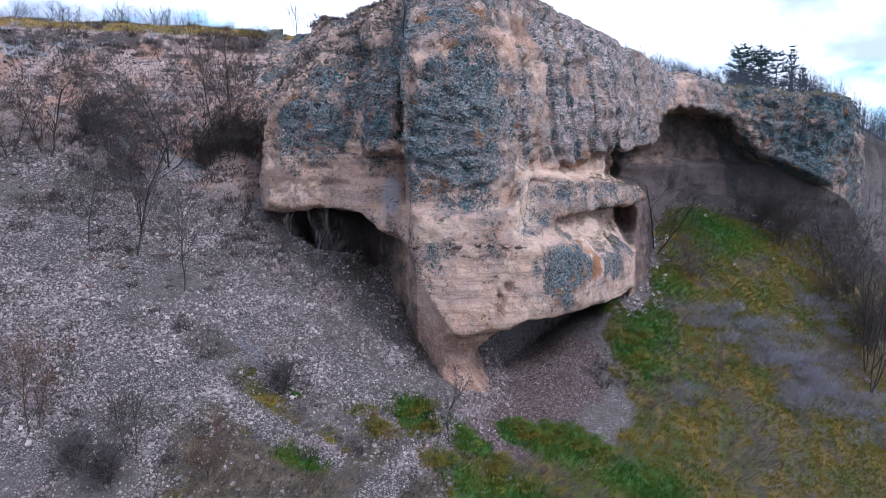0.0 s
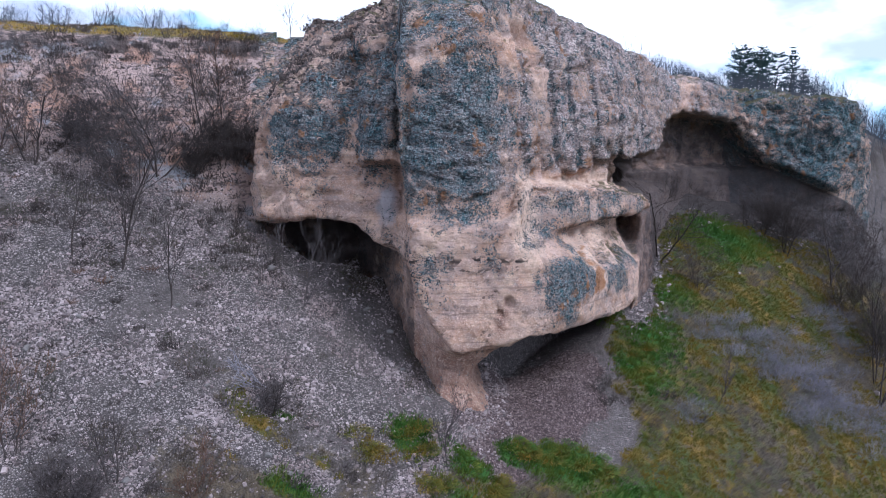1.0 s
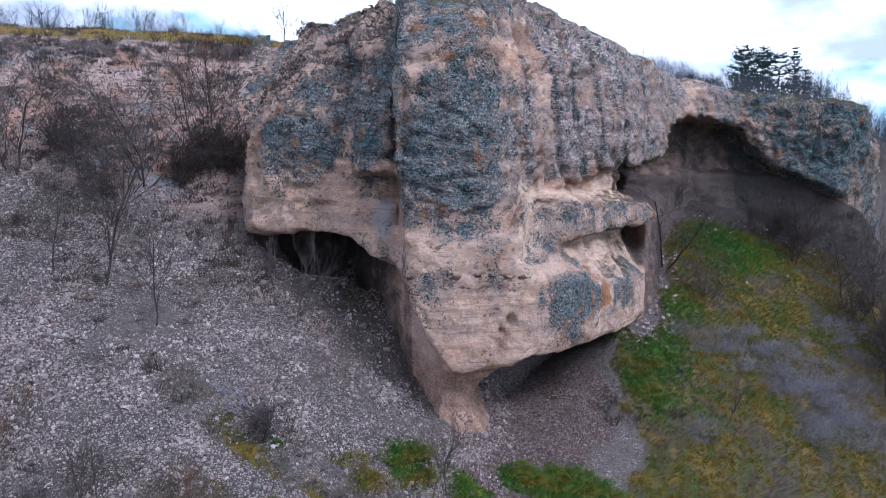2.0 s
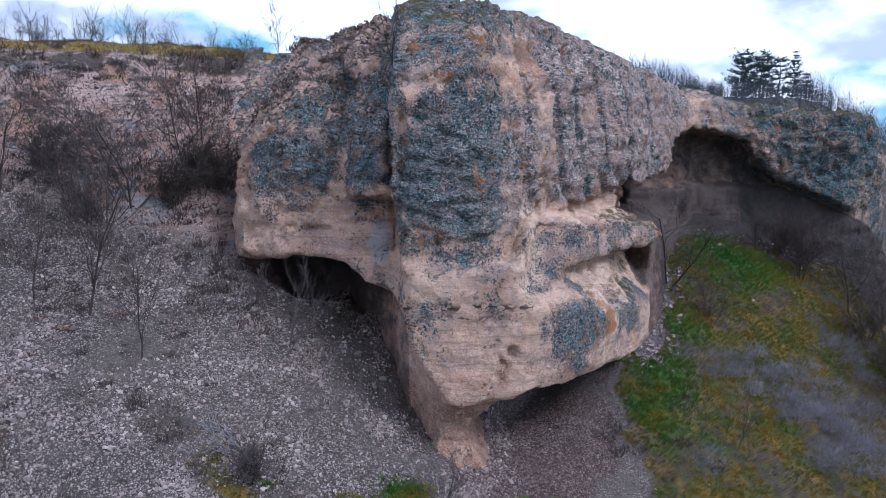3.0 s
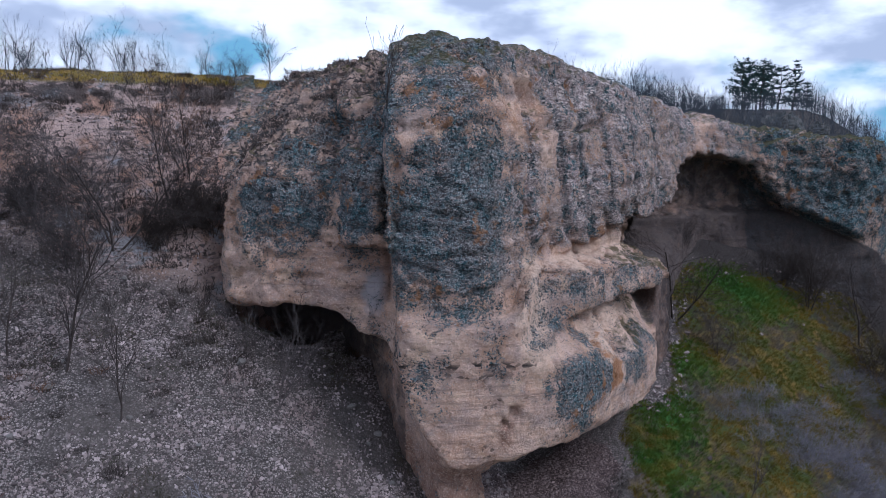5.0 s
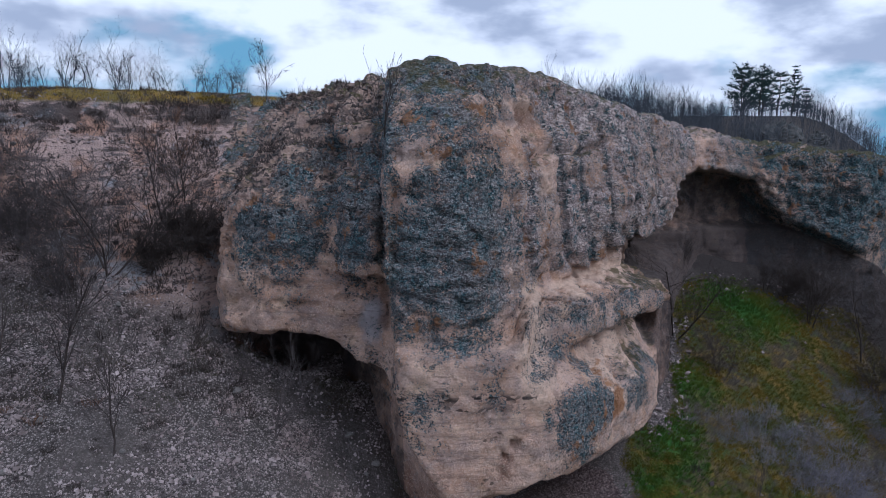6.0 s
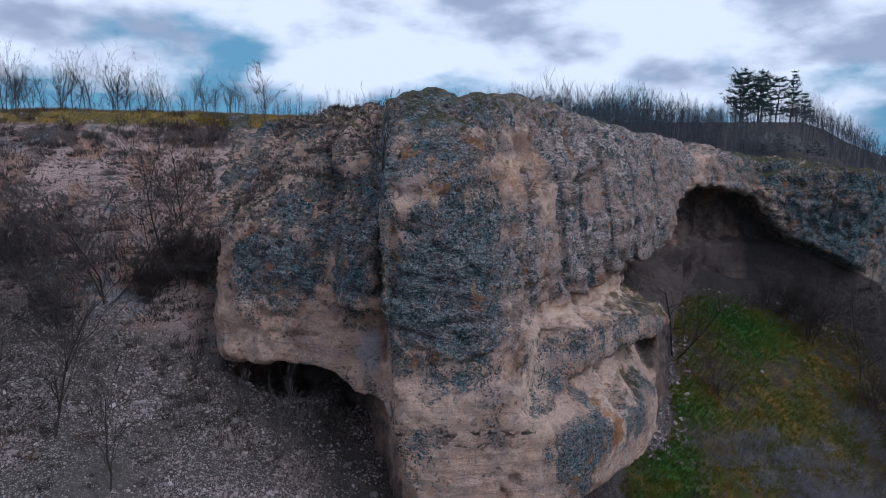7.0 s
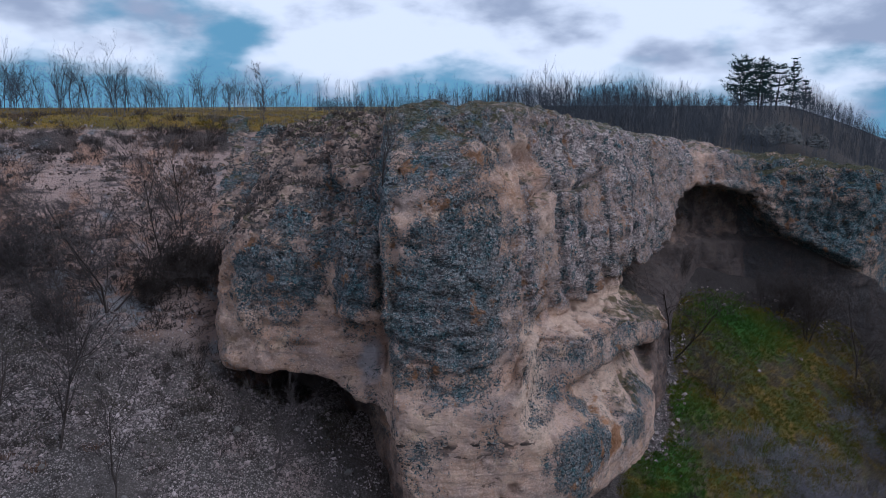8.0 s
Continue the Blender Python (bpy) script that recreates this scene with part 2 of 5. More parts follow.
    col = n.mix(blot, col, n.mix(n.ramp(fine, 0.4, 0.6), (0.40, 0.19, 0.075), (0.26, 0.13, 0.07)))
    col = n.mix(n.ramp(n.do("ADD", n.attr("moss"), n.do("MULTIPLY", n.do("SUBTRACT", n.noise(2.0, 8, 0.72), 0.5), 1.5)), 0.5, 0.8, 0, 0.8), col, n.mix(n.ramp(grit, 0.4, 0.6), (0.035, 0.04, 0.018), (0.12, 0.10, 0.03)))
    # darker colour along the grooves, broken up by noise
    groove_fac = n.do("MULTIPLY", n.attr("groove_dark"), n.ramp(n.noise(1.6, 6, 0.7, stretch=(1.2, 1.2, 0.35), shift=(4, 2, 8)), 0.40, 0.58, 0.0, 0.75))
    col = n.mix(groove_fac, col, (0.026, 0.034, 0.042))
    # dark specks stand in for the shade inside small pits
    col = n.mix(n.do("MULTIPLY", n.attr("painted_pits"), n.ramp(n.speck(4.2, (1, 1, 1.7)), 0.56, 0.66)), col, (0.05, 0.042, 0.042))
    # shade of the hollows, with their grime, painted into the rock colour
    col = n.mix(n.ramp(n.do("ADD", n.attr("grimy_shade"), n.do("MULTIPLY", n.do("SUBTRACT", n.noise(0.9, 6, 0.65), 0.5), 0.8)), 0.4, 0.8, 0, 0.9), col, (0.075, 0.064, 0.064))
    h = n.do("ADD", n.do("MULTIPLY", mid, 0.2), n.do("ADD", n.do("MULTIPLY", fine, 0.6), n.do("MULTIPLY", bands, 0.35)))
    h = n.do("ADD", h, n.do("MULTIPLY", grit, 0.3))
    crust = n.do("MULTIPLY", n.do("ADD", n.do("MULTIPLY", n.cells(7), -0.5), n.do("MULTIPLY", n.cells(17), -0.3)), n.do("ADD", n.do("MULTIPLY", fac, 0.8), 0.12))
    return n.finish(col, 0.93, n.do("ADD", h, crust), 1.0, 0.26)


def ground_material():
    n = Net("hillside_soil")
    big, mid, fine = n.noise(0.25, 5), n.noise(1.8, 6, 0.65), n.noise(11, 5, 0.7)
    soil = n.mix(n.ramp(mid, 0.35, 0.7), (0.05, 0.043, 0.039), (0.12, 0.102, 0.093))
    soil = n.mix(n.ramp(n.cells(7), 0.05, 0.4, 0.5, 0), soil, (0.24, 0.21, 0.20))
    pale = n.mix(n.ramp(mid, 0.3, 0.7), (0.085, 0.07, 0.066), (0.20, 0.17, 0.158))
    r1, r2, r3 = n.speck(7.5), n.speck(13), n.speck(24)
    gaps = n.ramp(n.cells(13), 0.30, 0.55, 0, 0.8)
    rub = n.mix(n.ramp(r2, 0.1, 0.95), (0.06, 0.049, 0.047), (0.285, 0.245, 0.232))
    rub = n.mix(n.ramp(r1, 0.82, 0.97, 0, 0.8), rub, (0.36, 0.31, 0.29))
    rub = n.mix(n.ramp(r3, 0.75, 0.98, 0, 0.8), rub, (0.40, 0.35, 0.33))
    rub = n.mix(gaps, rub, (0.03, 0.026, 0.024))
    col = n.mix(n.attr("scree"), soil, pale)
    col = n.mix(n.ramp(n.do("ADD", n.attr("scree"), n.do("MULTIPLY", n.do("SUBTRACT", mid, 0.5), 1.6)), 0.1, 0.55, 0.15, 0.95), col, rub)
    earth = n.mix(n.ramp(n.noise(0.9, 7, 0.7, stretch=(0.4, 0.4, 2.4)), 0.38, 0.50), (0.07, 0.058, 0.057), (0.38, 0.28, 0.245))
    earth = n.mix(n.ramp(n.noise(0.45, 5, 0.65, shift=(3, 1, 7)), 0.50, 0.60, 0, 0.85), earth, n.mix(n.ramp(fine, 0.4, 0.65), (0.40, 0.235, 0.16), (0.20, 0.12, 0.09)))
    earth = n.mix(n.ramp(n.noise(0.35, 6, 0.65, shift=(8, 8, 2)), 0.565, 0.62, 0, 0.85), earth, n.mix(n.ramp(fine, 0.35, 0.65), (0.13, 0.145, 0.165), (0.30, 0.31, 0.33)))
    col = n.mix(n.attr("bank"), col, earth)
    brown = n.mix(n.ramp(mid, 0.35, 0.65), (0.06, 0.048, 0.034), (0.125, 0.098, 0.066))
    wild = n.do("MULTIPLY", n.do("SUBTRACT", mid, 0.5), 1.6)
    col = n.mix(n.ramp(n.do("ADD", n.attr("turf"), wild), 0.35, 0.65), col, brown)
    green = n.mix(n.ramp(fine, 0.35, 0.7), (0.028, 0.044, 0.01), (0.075, 0.082, 0.02))
    green = n.mix(n.ramp(n.noise(0.7, 5, 0.65, shift=(4, 4, 4)), 0.45, 0.62), green, (0.15, 0.095, 0.02))
    green = n.mix(n.attr("lush"), green, (0.035, 0.095, 0.016))
    col = n.mix(n.ramp(n.do("ADD", n.attr("grass"), wild), 0.35, 0.65), col, green)
    col = n.mix(n.ramp(n.do("ADD", n.attr("sward"), n.do("MULTIPLY", wild, 0.5)), 0.3, 0.7, 0, 0.9), col, n.mix(n.ramp(n.noise(0.35, 6, 0.65, stretch=(0.4, 1.5, 1)), 0.42, 0.6), (0.20, 0.125, 0.022), (0.10, 0.085, 0.02)))
    wash = n.do("MULTIPLY", n.do("SUBTRACT", n.cells(13), 0.5), -0.7)
    red = n.mix(n.ramp(r2, 0.3, 0.95), (0.05, 0.034, 0.034), (0.11, 0.077, 0.074))
    col = n.mix(n.ramp(n.do("ADD", n.attr("gravel"), n.do("MULTIPLY", wild, 0.4)), 0.4, 0.6), col, red)
    dark_ground = n.mix(n.ramp(fine, 0.35, 0.65), (0.018, 0.016, 0.017), (0.06, 0.05, 0.046))
    col = n.mix(n.ramp(n.do("ADD", n.attr("dark_ground"), n.do("MULTIPLY", wild, 1.3)), 0.35, 0.75, 0, 0.9), col, dark_ground)
    h = n.do("ADD", n.do("MULTIPLY", mid, 0.6), n.do("ADD", n.do("MULTIPLY", fine, 0.4), wash))
    return n.finish(col, 0.95, h, 0.9, 0.09)


ROCK = rock_material()
GROUND = ground_material()

# ---------------------------------------------------------------- the cliff
# plan lines (x, y) of the rock face: the upper wall and the bulging lower body
upper_plan = line([(-14, 47), (-11.4, 42), (-10.5, 38.8), (-9.5, 36.6), (-7.4, 35.3), (-4.8, 34.8), (-2.6, 34.3), (-2.35, 34.5), (-2.12, 34.9), (-1.98, 32.2), (-1.8, 31.7),
                   (-1.4, 31.5), (0, 31.3), (1.6, 31.6), (2.8, 33), (5, 36.8), (9.4, 41.8), (12, 45.9), (13.8, 49), (14.6, 50.5), (16.2, 54.3),
                   (18, 56.3), (21, 57.5), (24, 58.5), (27, 57.6), (30, 57), (33, 58.8), (36, 62), (40, 68)], 0.22)
lower_plan = line([(-14, 47), (-11.4, 42), (-10.5, 38.8), (-9.5, 36.6), (-7.4, 35.3), (-4.8, 34.8), (-2.6, 34.3), (-2.15, 33.9), (-1.95, 32.5), (-1.7, 31.3), (-1.3, 31.0),
                   (0.2, 30.85), (2.5, 31.1), (4, 31.5), (5.2, 32.3), (7.3, 35), (8.8, 36.8), (10.2, 39.8), (10.8, 42), (11.4, 43.4), (12, 44.5), (13, 46.3), (14, 48),
                   (15.3, 50), (16, 52.6), (18, 56.6), (20, 58), (24, 58.5), (30, 57.5), (33, 58.8), (36, 62), (40, 68)], 0.22)
# above the ledge the wall behind the tip opens into the right hollow
gap_plan = line([(-14, 20), (10.4, 40), (10.8, 46), (11.2, 55), (11.6, 57.6), (14, 58.6), (18, 59.7), (20, 60), (40, 60)], 0.22)
# how far the upper wall leans back, by height: prow and right wall, left buttress
lean_prow = line([(0, 0), (13.5, 0), (16, 0.9), (17.3, 2.0), (18.5, 2.7), (19.5, 3.1), (21, 5)])
lean_front = line([(0, 0), (15.5, 0), (16.5, 0.25), (17.2, 0.75), (18, 1.7), (18.7, 2.5), (19.5, 3.1), (21, 5)])
lean_left = line([(0, 0), (13.8, 0), (14.8, 0.5), (16.5, 1.9), (18.8, 4.6), (21, 8)])
# lobe under the ledge, right of the prow: set back by height
lobe = line([(-3, 0.8), (3, 0.8), (4, 0), (5.5, 0), (6.5, 0.1), (7.0, 1.2), (7.4, 2.5), (7.75, 3.2), (7.95, 3.1), (8.1, 2.85), (8.5, 2.7), (9.4, 3.1), (10.3, 3.4), (22, 2.6)], 0.25)
crest = line([(-14, 18.8), (-8, 18.6), (-5, 18.9), (-2, 19.2), (-1, 19.5), (2.5, 19.7), (4, 19.6), (6.5, 19.2), (9, 18.6), (12, 17.9), (16, 17.1), (19, 16.6), (24, 15.9),
              (30, 15), (33, 14.8), (34.6, 13.6), (37, 11.2), (40, 8)])
# caves: brow height and back wall, along x
brow_left = line([(-14, 0), (-10.8, 0), (-10.3, 7.6), (-9.8, 8.25), (-7, 8.55), (-4.5, 8.3), (-3.5, 7.35), (-2.4, 7.15), (-1.78, 7.0), (-1.4, 5.7), (-0.7, 4.4), (0.0, 3.45),
                  (0.4, 3.2), (1.2, 3.1), (2.0, 3.3), (40, 3.35)], 0.25)
back_left = line([(-14, 40), (-10.5, 39.5), (-9, 43.5), (-7, 44.5), (-5.6, 43), (-4.5, 40.8), (-3.6, 39.4), (-3, 38.2), (-2.4, 36), (-1.9, 34.5), (-1.2, 33.9), (-0.9, 33.2),
                  (-0.4, 32.2), (0.5, 31.95), (1.6, 32.3), (40, 32.4)], 0.3)
brow_low = line([(-14, -3), (0.6, -3), (0.95, 3.1), (2.5, 3.3), (3.15, 3.35), (3.5, 3.55), (5, 3.45), (8, 3.2), (10.3, 3.4), (11.2, 2.5), (12, -3), (40, -3)], 0.3)
back_low = line([(-14, 30), (0.9, 31.9), (1.2, 33.2), (1.55, 37.5), (3.6, 42.5), (7, 46), (10, 47), (12, 49), (40, 60)], 0.3)
brow_right = line([(-14, -3), (13.15, -3), (13.25, 11.05), (14.9, 10.95), (15.3, 11.3), (15.9, 12.5), (16.6, 13.3), (18, 13.95), (20, 13.9), (23, 13.2), (24.3, 11.3), (26, 10),
                   (28.5, 8.9), (31.5, 7.6), (34, 6.5), (36, 5), (40, 4)])
back_right = line([(-14, 50), (12.5, 48.2), (14, 50.5), (16, 56), (18, 59.6), (20, 61.4), (24, 61.6), (28, 60.6), (32, 60), (36, 63), (40, 69)])


def shoulder(x, y):
    """Height of the sloping top of the left buttress, which runs up to the crest."""
    near = 13.8 + np.where(x > -9.3, 1.05, 3.0) * (x + 9.3) + (0.3 + 0.42 * step(-9.3, -6, x)) * (y - 36.8)
    return np.maximum(near, 15.4 + 0.95 * (y - 44.3))


def face(x, z):
    """y of the rock face at x and height z (arrays)."""
    right = step(3.2, 6.5, x)
    left = 1 - step(-2.6, -1.8, x)
    column = step(-4.5, -3.6, x) * (1 - step(-2.1, -1.8, x))
    lean = lean_front(z) + (lean_prow(z) - lean_front(z)) * step(0.6, 2.6, x)
    up = upper_plan(x) - 1.8 * column * step(10.9, 11.6, z) + lean * (1 - left) + lean_left(z) * left
    # pale recess between the ledge and the upper wall
    recess = step(4.6, 6.8, x) * (1 - step(13.6, 14.2, x))
    lip = np.minimum(10.15 + 0.17 * (x - 4.5), 11.1) + 0.1 * np.sin(x * 2.3) * np.sin(x * 0.9 + 1)
    open_side = step(9.4, 10.6, x)
    nook = (up + 1.35) * (1 - open_side) + np.maximum(gap_plan(x), 47.6) * open_side
    up = up + recess * np.maximum(nook - up, 0) * (1 - step(lip - 0.3, lip + 0.12, z))
    # the bulging lobe, the scoop above it and the ledge that roofs the scoop
    dip = 6.3 - 0.3 * np.clip(x - 6.5, -1.5, 5)
    pinch = (-0.35 + 0.45 * step(dip, dip + 1.0, z) - (0.95 + 0.55 * step(9.5, 11.5, x)) * step(7.85, 8.2, z)) * right
    sag = np.clip(0.3 * (x - 6.9), -0.4, 1.2) * (1 - step(6.9, 7.6, z))
    wide = right + (step(2.6, 4.4, x) - right) * step(7.6, 8.4, z)
    low = lower_plan(x + pinch) + (lobe(z + sag) - 0.7 * step(8.6, 10.8, x) * step(7.8, 8.1, z) + 0.9 * step(8.3, 10.3, x) * step(5.5, 6.8, z) * (1 - step(7.8, 8.0, z))) * wide * (1 - step(11.3, 12.2, x))
    low = low + 0.6 * np.exp(-((x - 11.3) / 0.22) ** 2) * step(4.4, 5.4, z) * (1 - step(7.8, 8.1, z))
    low = low + np.maximum(gap_plan(x) - low, 0) * step(7.4, 8.6, z) * step(11.7, 12.2, x) * (x < 13.6)
    ledge = 8.9 + step(2.4, 3.8, x) * (2.0 - 0.14 * x) - 0.3 * step(9, 11.5, x)
    f = low + (up - low) * step(ledge - 0.14, ledge + 0.14, z)
    # caves: the left hollow, running under the chin of the prow to its foot, and the low one behind
    b = brow_left(x)
    flare = 1.0 * (1 - step(-0.5, 1.4, z)) + 0.9 * np.clip((z - 1.7) / 1.5, 0, 1) ** 2 * step(-0.7, 0.2, x)
    hole = back_left(x) - flare * step(-2.2, -0.8, x)
    f = np.where(x < 2.4, f + (np.maximum(hole, f) - f) * (1 - step(b - 0.3, b + 0.15, z)), f)
    b = brow_low(x)
    back = back_low(x - 1.9 * np.clip((z - 1.3) / 2.0, 0, 1) ** 2 - 1.2 * (1 - step(-0.6, 1.1, z)))
    f = np.where((x > 0.8) & (x < 12.2), f + (np.maximum(back, f) - f) * (1 - step(b - 0.4, b + 0.2, z)), f)
    b = brow_right(x)
    back = back_right(x) - 1.6 * (1 - step(9.2, 9.9, z)) + 0.25 * (10 - z) * -0.6 * (1 - step(5, 9, z))
    back = back + np.maximum(gap_plan(x) - 1.6 * (1 - step(9.2, 9.9, z)) - back, 0) * step(7.4, 8.6, z) * (1 - step(17, 20, x))
    f = np.where(x > 13.3, f + (np.maximum(back, f) - f) * (1 - step(b - 0.5, b + 0.3, z)), f)
    return f


def build_cliff():
    h = 0.12
    xs, ys, zs = np.arange(-13.5, 39, h), np.arange(29.6, 72, h), np.arange(-4, 20.6, h)
    X2, Z2 = np.meshgrid(xs, zs, indexing="ij")
    F2 = face(X2, Z2)
    gx, gz = np.gradient(F2, h)
    N2 = np.sqrt(1 + np.clip(gx ** 2 + gz ** 2, 0, 16)).astype(np.float32)
    T2 = crest(xs)[:, None] + 0.5 * vnoise(np.stack(np.broadcast_arrays(xs[:, None], ys[None, :], 0.0), -1).reshape(-1, 3), 0.35, 4).reshape(len(xs), len(ys))
    T2 = np.minimum(T2, shoulder(xs[:, None], ys[None, :]) + 60 * step(-3.4, -1.8, xs)[:, None] + 0.5 * vnoise(np.stack(np.broadcast_arrays(xs[:, None], ys[None, :], 0.0), -1).reshape(-1, 3), 0.8, 14).reshape(len(xs), len(ys)))
    for bx, by, high, rx in [(-0.55, 35.3, 0.22, 0.85), (2.15, 35.7, 0.42, 0.75), (4.1, 37.3, 0.25, 0.6)]:
        T2 = T2 + high * np.exp(-(np.abs(xs[:, None] - bx) / rx) ** 4 - (np.abs(ys[None, :] - by) / 1.2) ** 4)
    V = (ys[None, :, None] - F2[:, None, :].astype(np.float32)) / N2[:, None, :]
    V = V.astype(np.float32)
    roof = (T2[:, :, None] - zs[None, None, :]).astype(np.float32)
    k = 0.7
    blend = np.clip(0.5 + 0.5 * (roof - V) / k, 0, 1)
    V = roof * (1 - blend) + V * blend - k * blend * (1 - blend)
    far = (np.maximum(upper_plan(xs), np.where(xs > 10, np.maximum(back_right(xs), 60.5), np.where(xs < -1, back_left(xs), 0))) + 8.0)[:, None, None] - ys[None, :, None]
    V = np.minimum(V, far.astype(np.float32))
    for ax in range(3):
        for end in (0, -1):
            sl = [slice(None)] * 3
            sl[ax] = end
            V[tuple(sl)] = -0.05
    # surface nets
    S = V > 0
    c = [S[i:S.shape[0] - 1 + i, j:S.shape[1] - 1 + j, k2:S.shape[2] - 1 + k2] for i in (0, 1) for j in (0, 1) for k2 in (0, 1)]
    count = np.zeros(c[0].shape, dtype=np.int8)
    for a in c:
        count += a
    cells = np.argwhere((count > 0) & (count < 8))
    index = np.full(c[0].shape, -1, dtype=np.int32)
    index[tuple(cells.T)] = np.arange(len(cells))
    acc, num = np.zeros((len(cells), 3)), np.zeros(len(cells))
    corners = [(i, j, k2) for i in (0, 1) for j in (0, 1) for k2 in (0, 1)]
    for a in corners:
        for ax in range(3):
            if a[ax]:
                continue
            b = list(a)
            b[ax] = 1
            va = V[tuple((cells + np.array(a)).T)]
            vb = V[tuple((cells + np.array(b)).T)]
            cross = (va > 0) != (vb > 0)
            t = np.where(cross, va / np.where(cross, va - vb, 1), 0)
            p = np.tile(np.array(a, dtype=float), (len(cells), 1))
            p[:, ax] = t
            acc += p * cross[:, None]
            num += cross
    verts = (cells + acc / num[:, None]) * h + np.array([xs[0], ys[0], zs[0]])
    quads = []
    for ax in range(3):
        u, v = [(1, 2), (2, 0), (0, 1)][ax]
        sa = [slice(1, -1)] * 3
        sb = [slice(1, -1)] * 3
        sa[ax], sb[ax] = slice(0, -1), slice(1, None)
        A, B = S[tuple(sa)], S[tuple(sb)]
        for inside, flip in ((A & ~B, False), (~A & B, True)):
            e = np.argwhere(inside)
            e[:, u] += 1
            e[:, v] += 1
            du, dv = np.zeros(3, int), np.zeros(3, int)
            du[u], dv[v] = 1, 1
            q = np.stack([index[tuple((e - du - dv).T)], index[tuple((e - dv).T)], index[tuple(e.T)], index[tuple((e - du).T)]], 1)
            quads.append(q[:, ::-1] if flip else q)
    quads = np.concatenate(quads)
    quads = quads[(quads >= 0).all(1)]
    # leave out what is buried for good behind and below
    keep = (ys[-1] - 1 > verts[:, 1]) & (verts[:, 1] < np.interp(verts[:, 0], xs, far[:, 0, 0] + ys[0]) - 0.4) & (verts[:, 2] > zs[0] + 0.4)
    quads = quads[keep[quads].all(1)]
    used = np.unique(quads)
    lookup = np.full(len(verts), -1)
    lookup[used] = np.arange(len(used))
    return verts[used], lookup[quads]


def vertex_normals(verts, quads):
    n = np.cross(verts[quads[:, 2]] - verts[quads[:, 0]], verts[quads[:, 3]] - verts[quads[:, 1]])
    out = np.zeros_like(verts)
    for k in range(4):
        np.add.at(out, quads[:, k], n)
    return out / np.maximum(np.linalg.norm(out, axis=1, keepdims=True), 1e-9)


def weather_cliff(verts, quads):
    """Lumps, bedding, flutes and pits on the cliff, and where lichen, ochre and the hollows' painted shade lie."""
    for _ in range(2):
        n = vertex_normals(verts, quads)
        x, y, z = verts.T
        upper = step(9, 11, z)
        calm = 1 - 0.8 * (1 - step(8, 10, z)) * (1 - step(8.5, 10, x)) * (x > -2)
        lump = 0.24 * vnoise(verts, 0.45, 1) + (0.15 - 0.07 * upper) * vnoise(verts, 1.0, 2)
        verts = verts + n * (lump * calm * 0.5)[:, None]
    n = vertex_normals(verts, quads)
    x, y, z = verts.T
    warp = verts + 0.35 * np.stack([vnoise(verts, 0.6, 11), vnoise(verts, 0.6, 12), vnoise(verts, 0.6, 13)], 1)
    beds = vnoise(warp * np.array([0.12, 0.12, 2.6]), 1.0, 5)
    beds = np.sign(beds) * np.abs(beds) ** 0.6
    flute = vnoise(warp * np.array([1.1, 1.1, 0.14]), 1.0, 6)
    rough = fbm(verts, 2.1, 3, 21)
    pits = np.maximum(0, vnoise(verts, 1.7, 31) - 0.55)
    steep = 1 - step(0.45, 0.85, np.abs(n[:, 2]))
    grain = fbm(verts, 4.2, 2, 24, 0.8)
    blocks = np.abs(vnoise(warp * np.array([0.9, 0.9, 1.9]), 1.0, 35))
    d = (0.03 + (0.02 + 0.035 * step(2, 4, x)) * step(9, 10.5, z) * (x < 15)) * beds * steep + (0.14 - 0.09 * step(2.5, 4, x)) * flute * steep * (0.35 + 0.65 * step(9.5, 12, z)) + (0.045 + 0.055 * step(8.5, 10, z)) * rough + 0.05 * grain - (0.22 - 0.12 * step(9, 11, z)) * pits - 0.16 * (1 - step(0, 0.16, blocks)) * step(8.5, 10, z)
    groove = np.abs(vnoise(warp * np.array([0.55, 0.55, 0.07]), 1.0, 45))
    d = d - 0.2 * (1 - step(0, 0.14, groove)) * steep * step(10, 11.5, z) * step(1.5, 3, x) * (1 - step(17, 18.5, z))
    for gx, deep in [(3.3, 0.35), (5.4, 0.28), (6.5, 0.12), (7.9, 0.26), (10.0, 0.18), (12.2, 0.2)]:
        cut = (x - gx - 0.13 * (15 - z) - 0.42 * vnoise(verts, 0.5, int(gx * 10))) / 0.14
        d = d - deep * np.exp(-cut ** 2) * steep * step(10.4, 11.2, z) * (1 - step(16.0, 17.8, z)) * (y < 52)
    d = d - 0.4 * np.exp(-((z - 16.05 - 0.2 * vnoise(verts, 0.8, 58)) / 0.16) ** 2) * step(3.4, 4.2, x) * (1 - step(7.4, 8.4, x))
    rows = vnoise(warp * np.array([2.4, 2.4, 2.8]), 1.0, 47)
    d = d + (0.07 + 0.05 * step(2, 4, x)) * np.maximum(rows, 0) * step(9, 10.5, z)
    ledgy = step(-9.5, -6, x) * (1 - step(-3, -2, x)) * step(14, 16, z)
    d = d + ledgy * 0.16 * fbm(verts, 2.6, 2, 42, 0.8)
    d = d + ledgy * 0.5 * vnoise(verts * np.array([0.6, 0.6, 1.4]), 1.0, 41)
    # two little niches in the front
    front = (x > -2) & (x < 4.5) & (z < 9)
    for hx, hz, rx, rz in [(2.72, 5.35, 0.2, 0.24), (2.3, 4.95, 0.1, 0.12)]:
        d = d - front * 0.45 * np.exp(-(((x - hx) / rx) ** 4 + ((z - hz) / rz) ** 4))
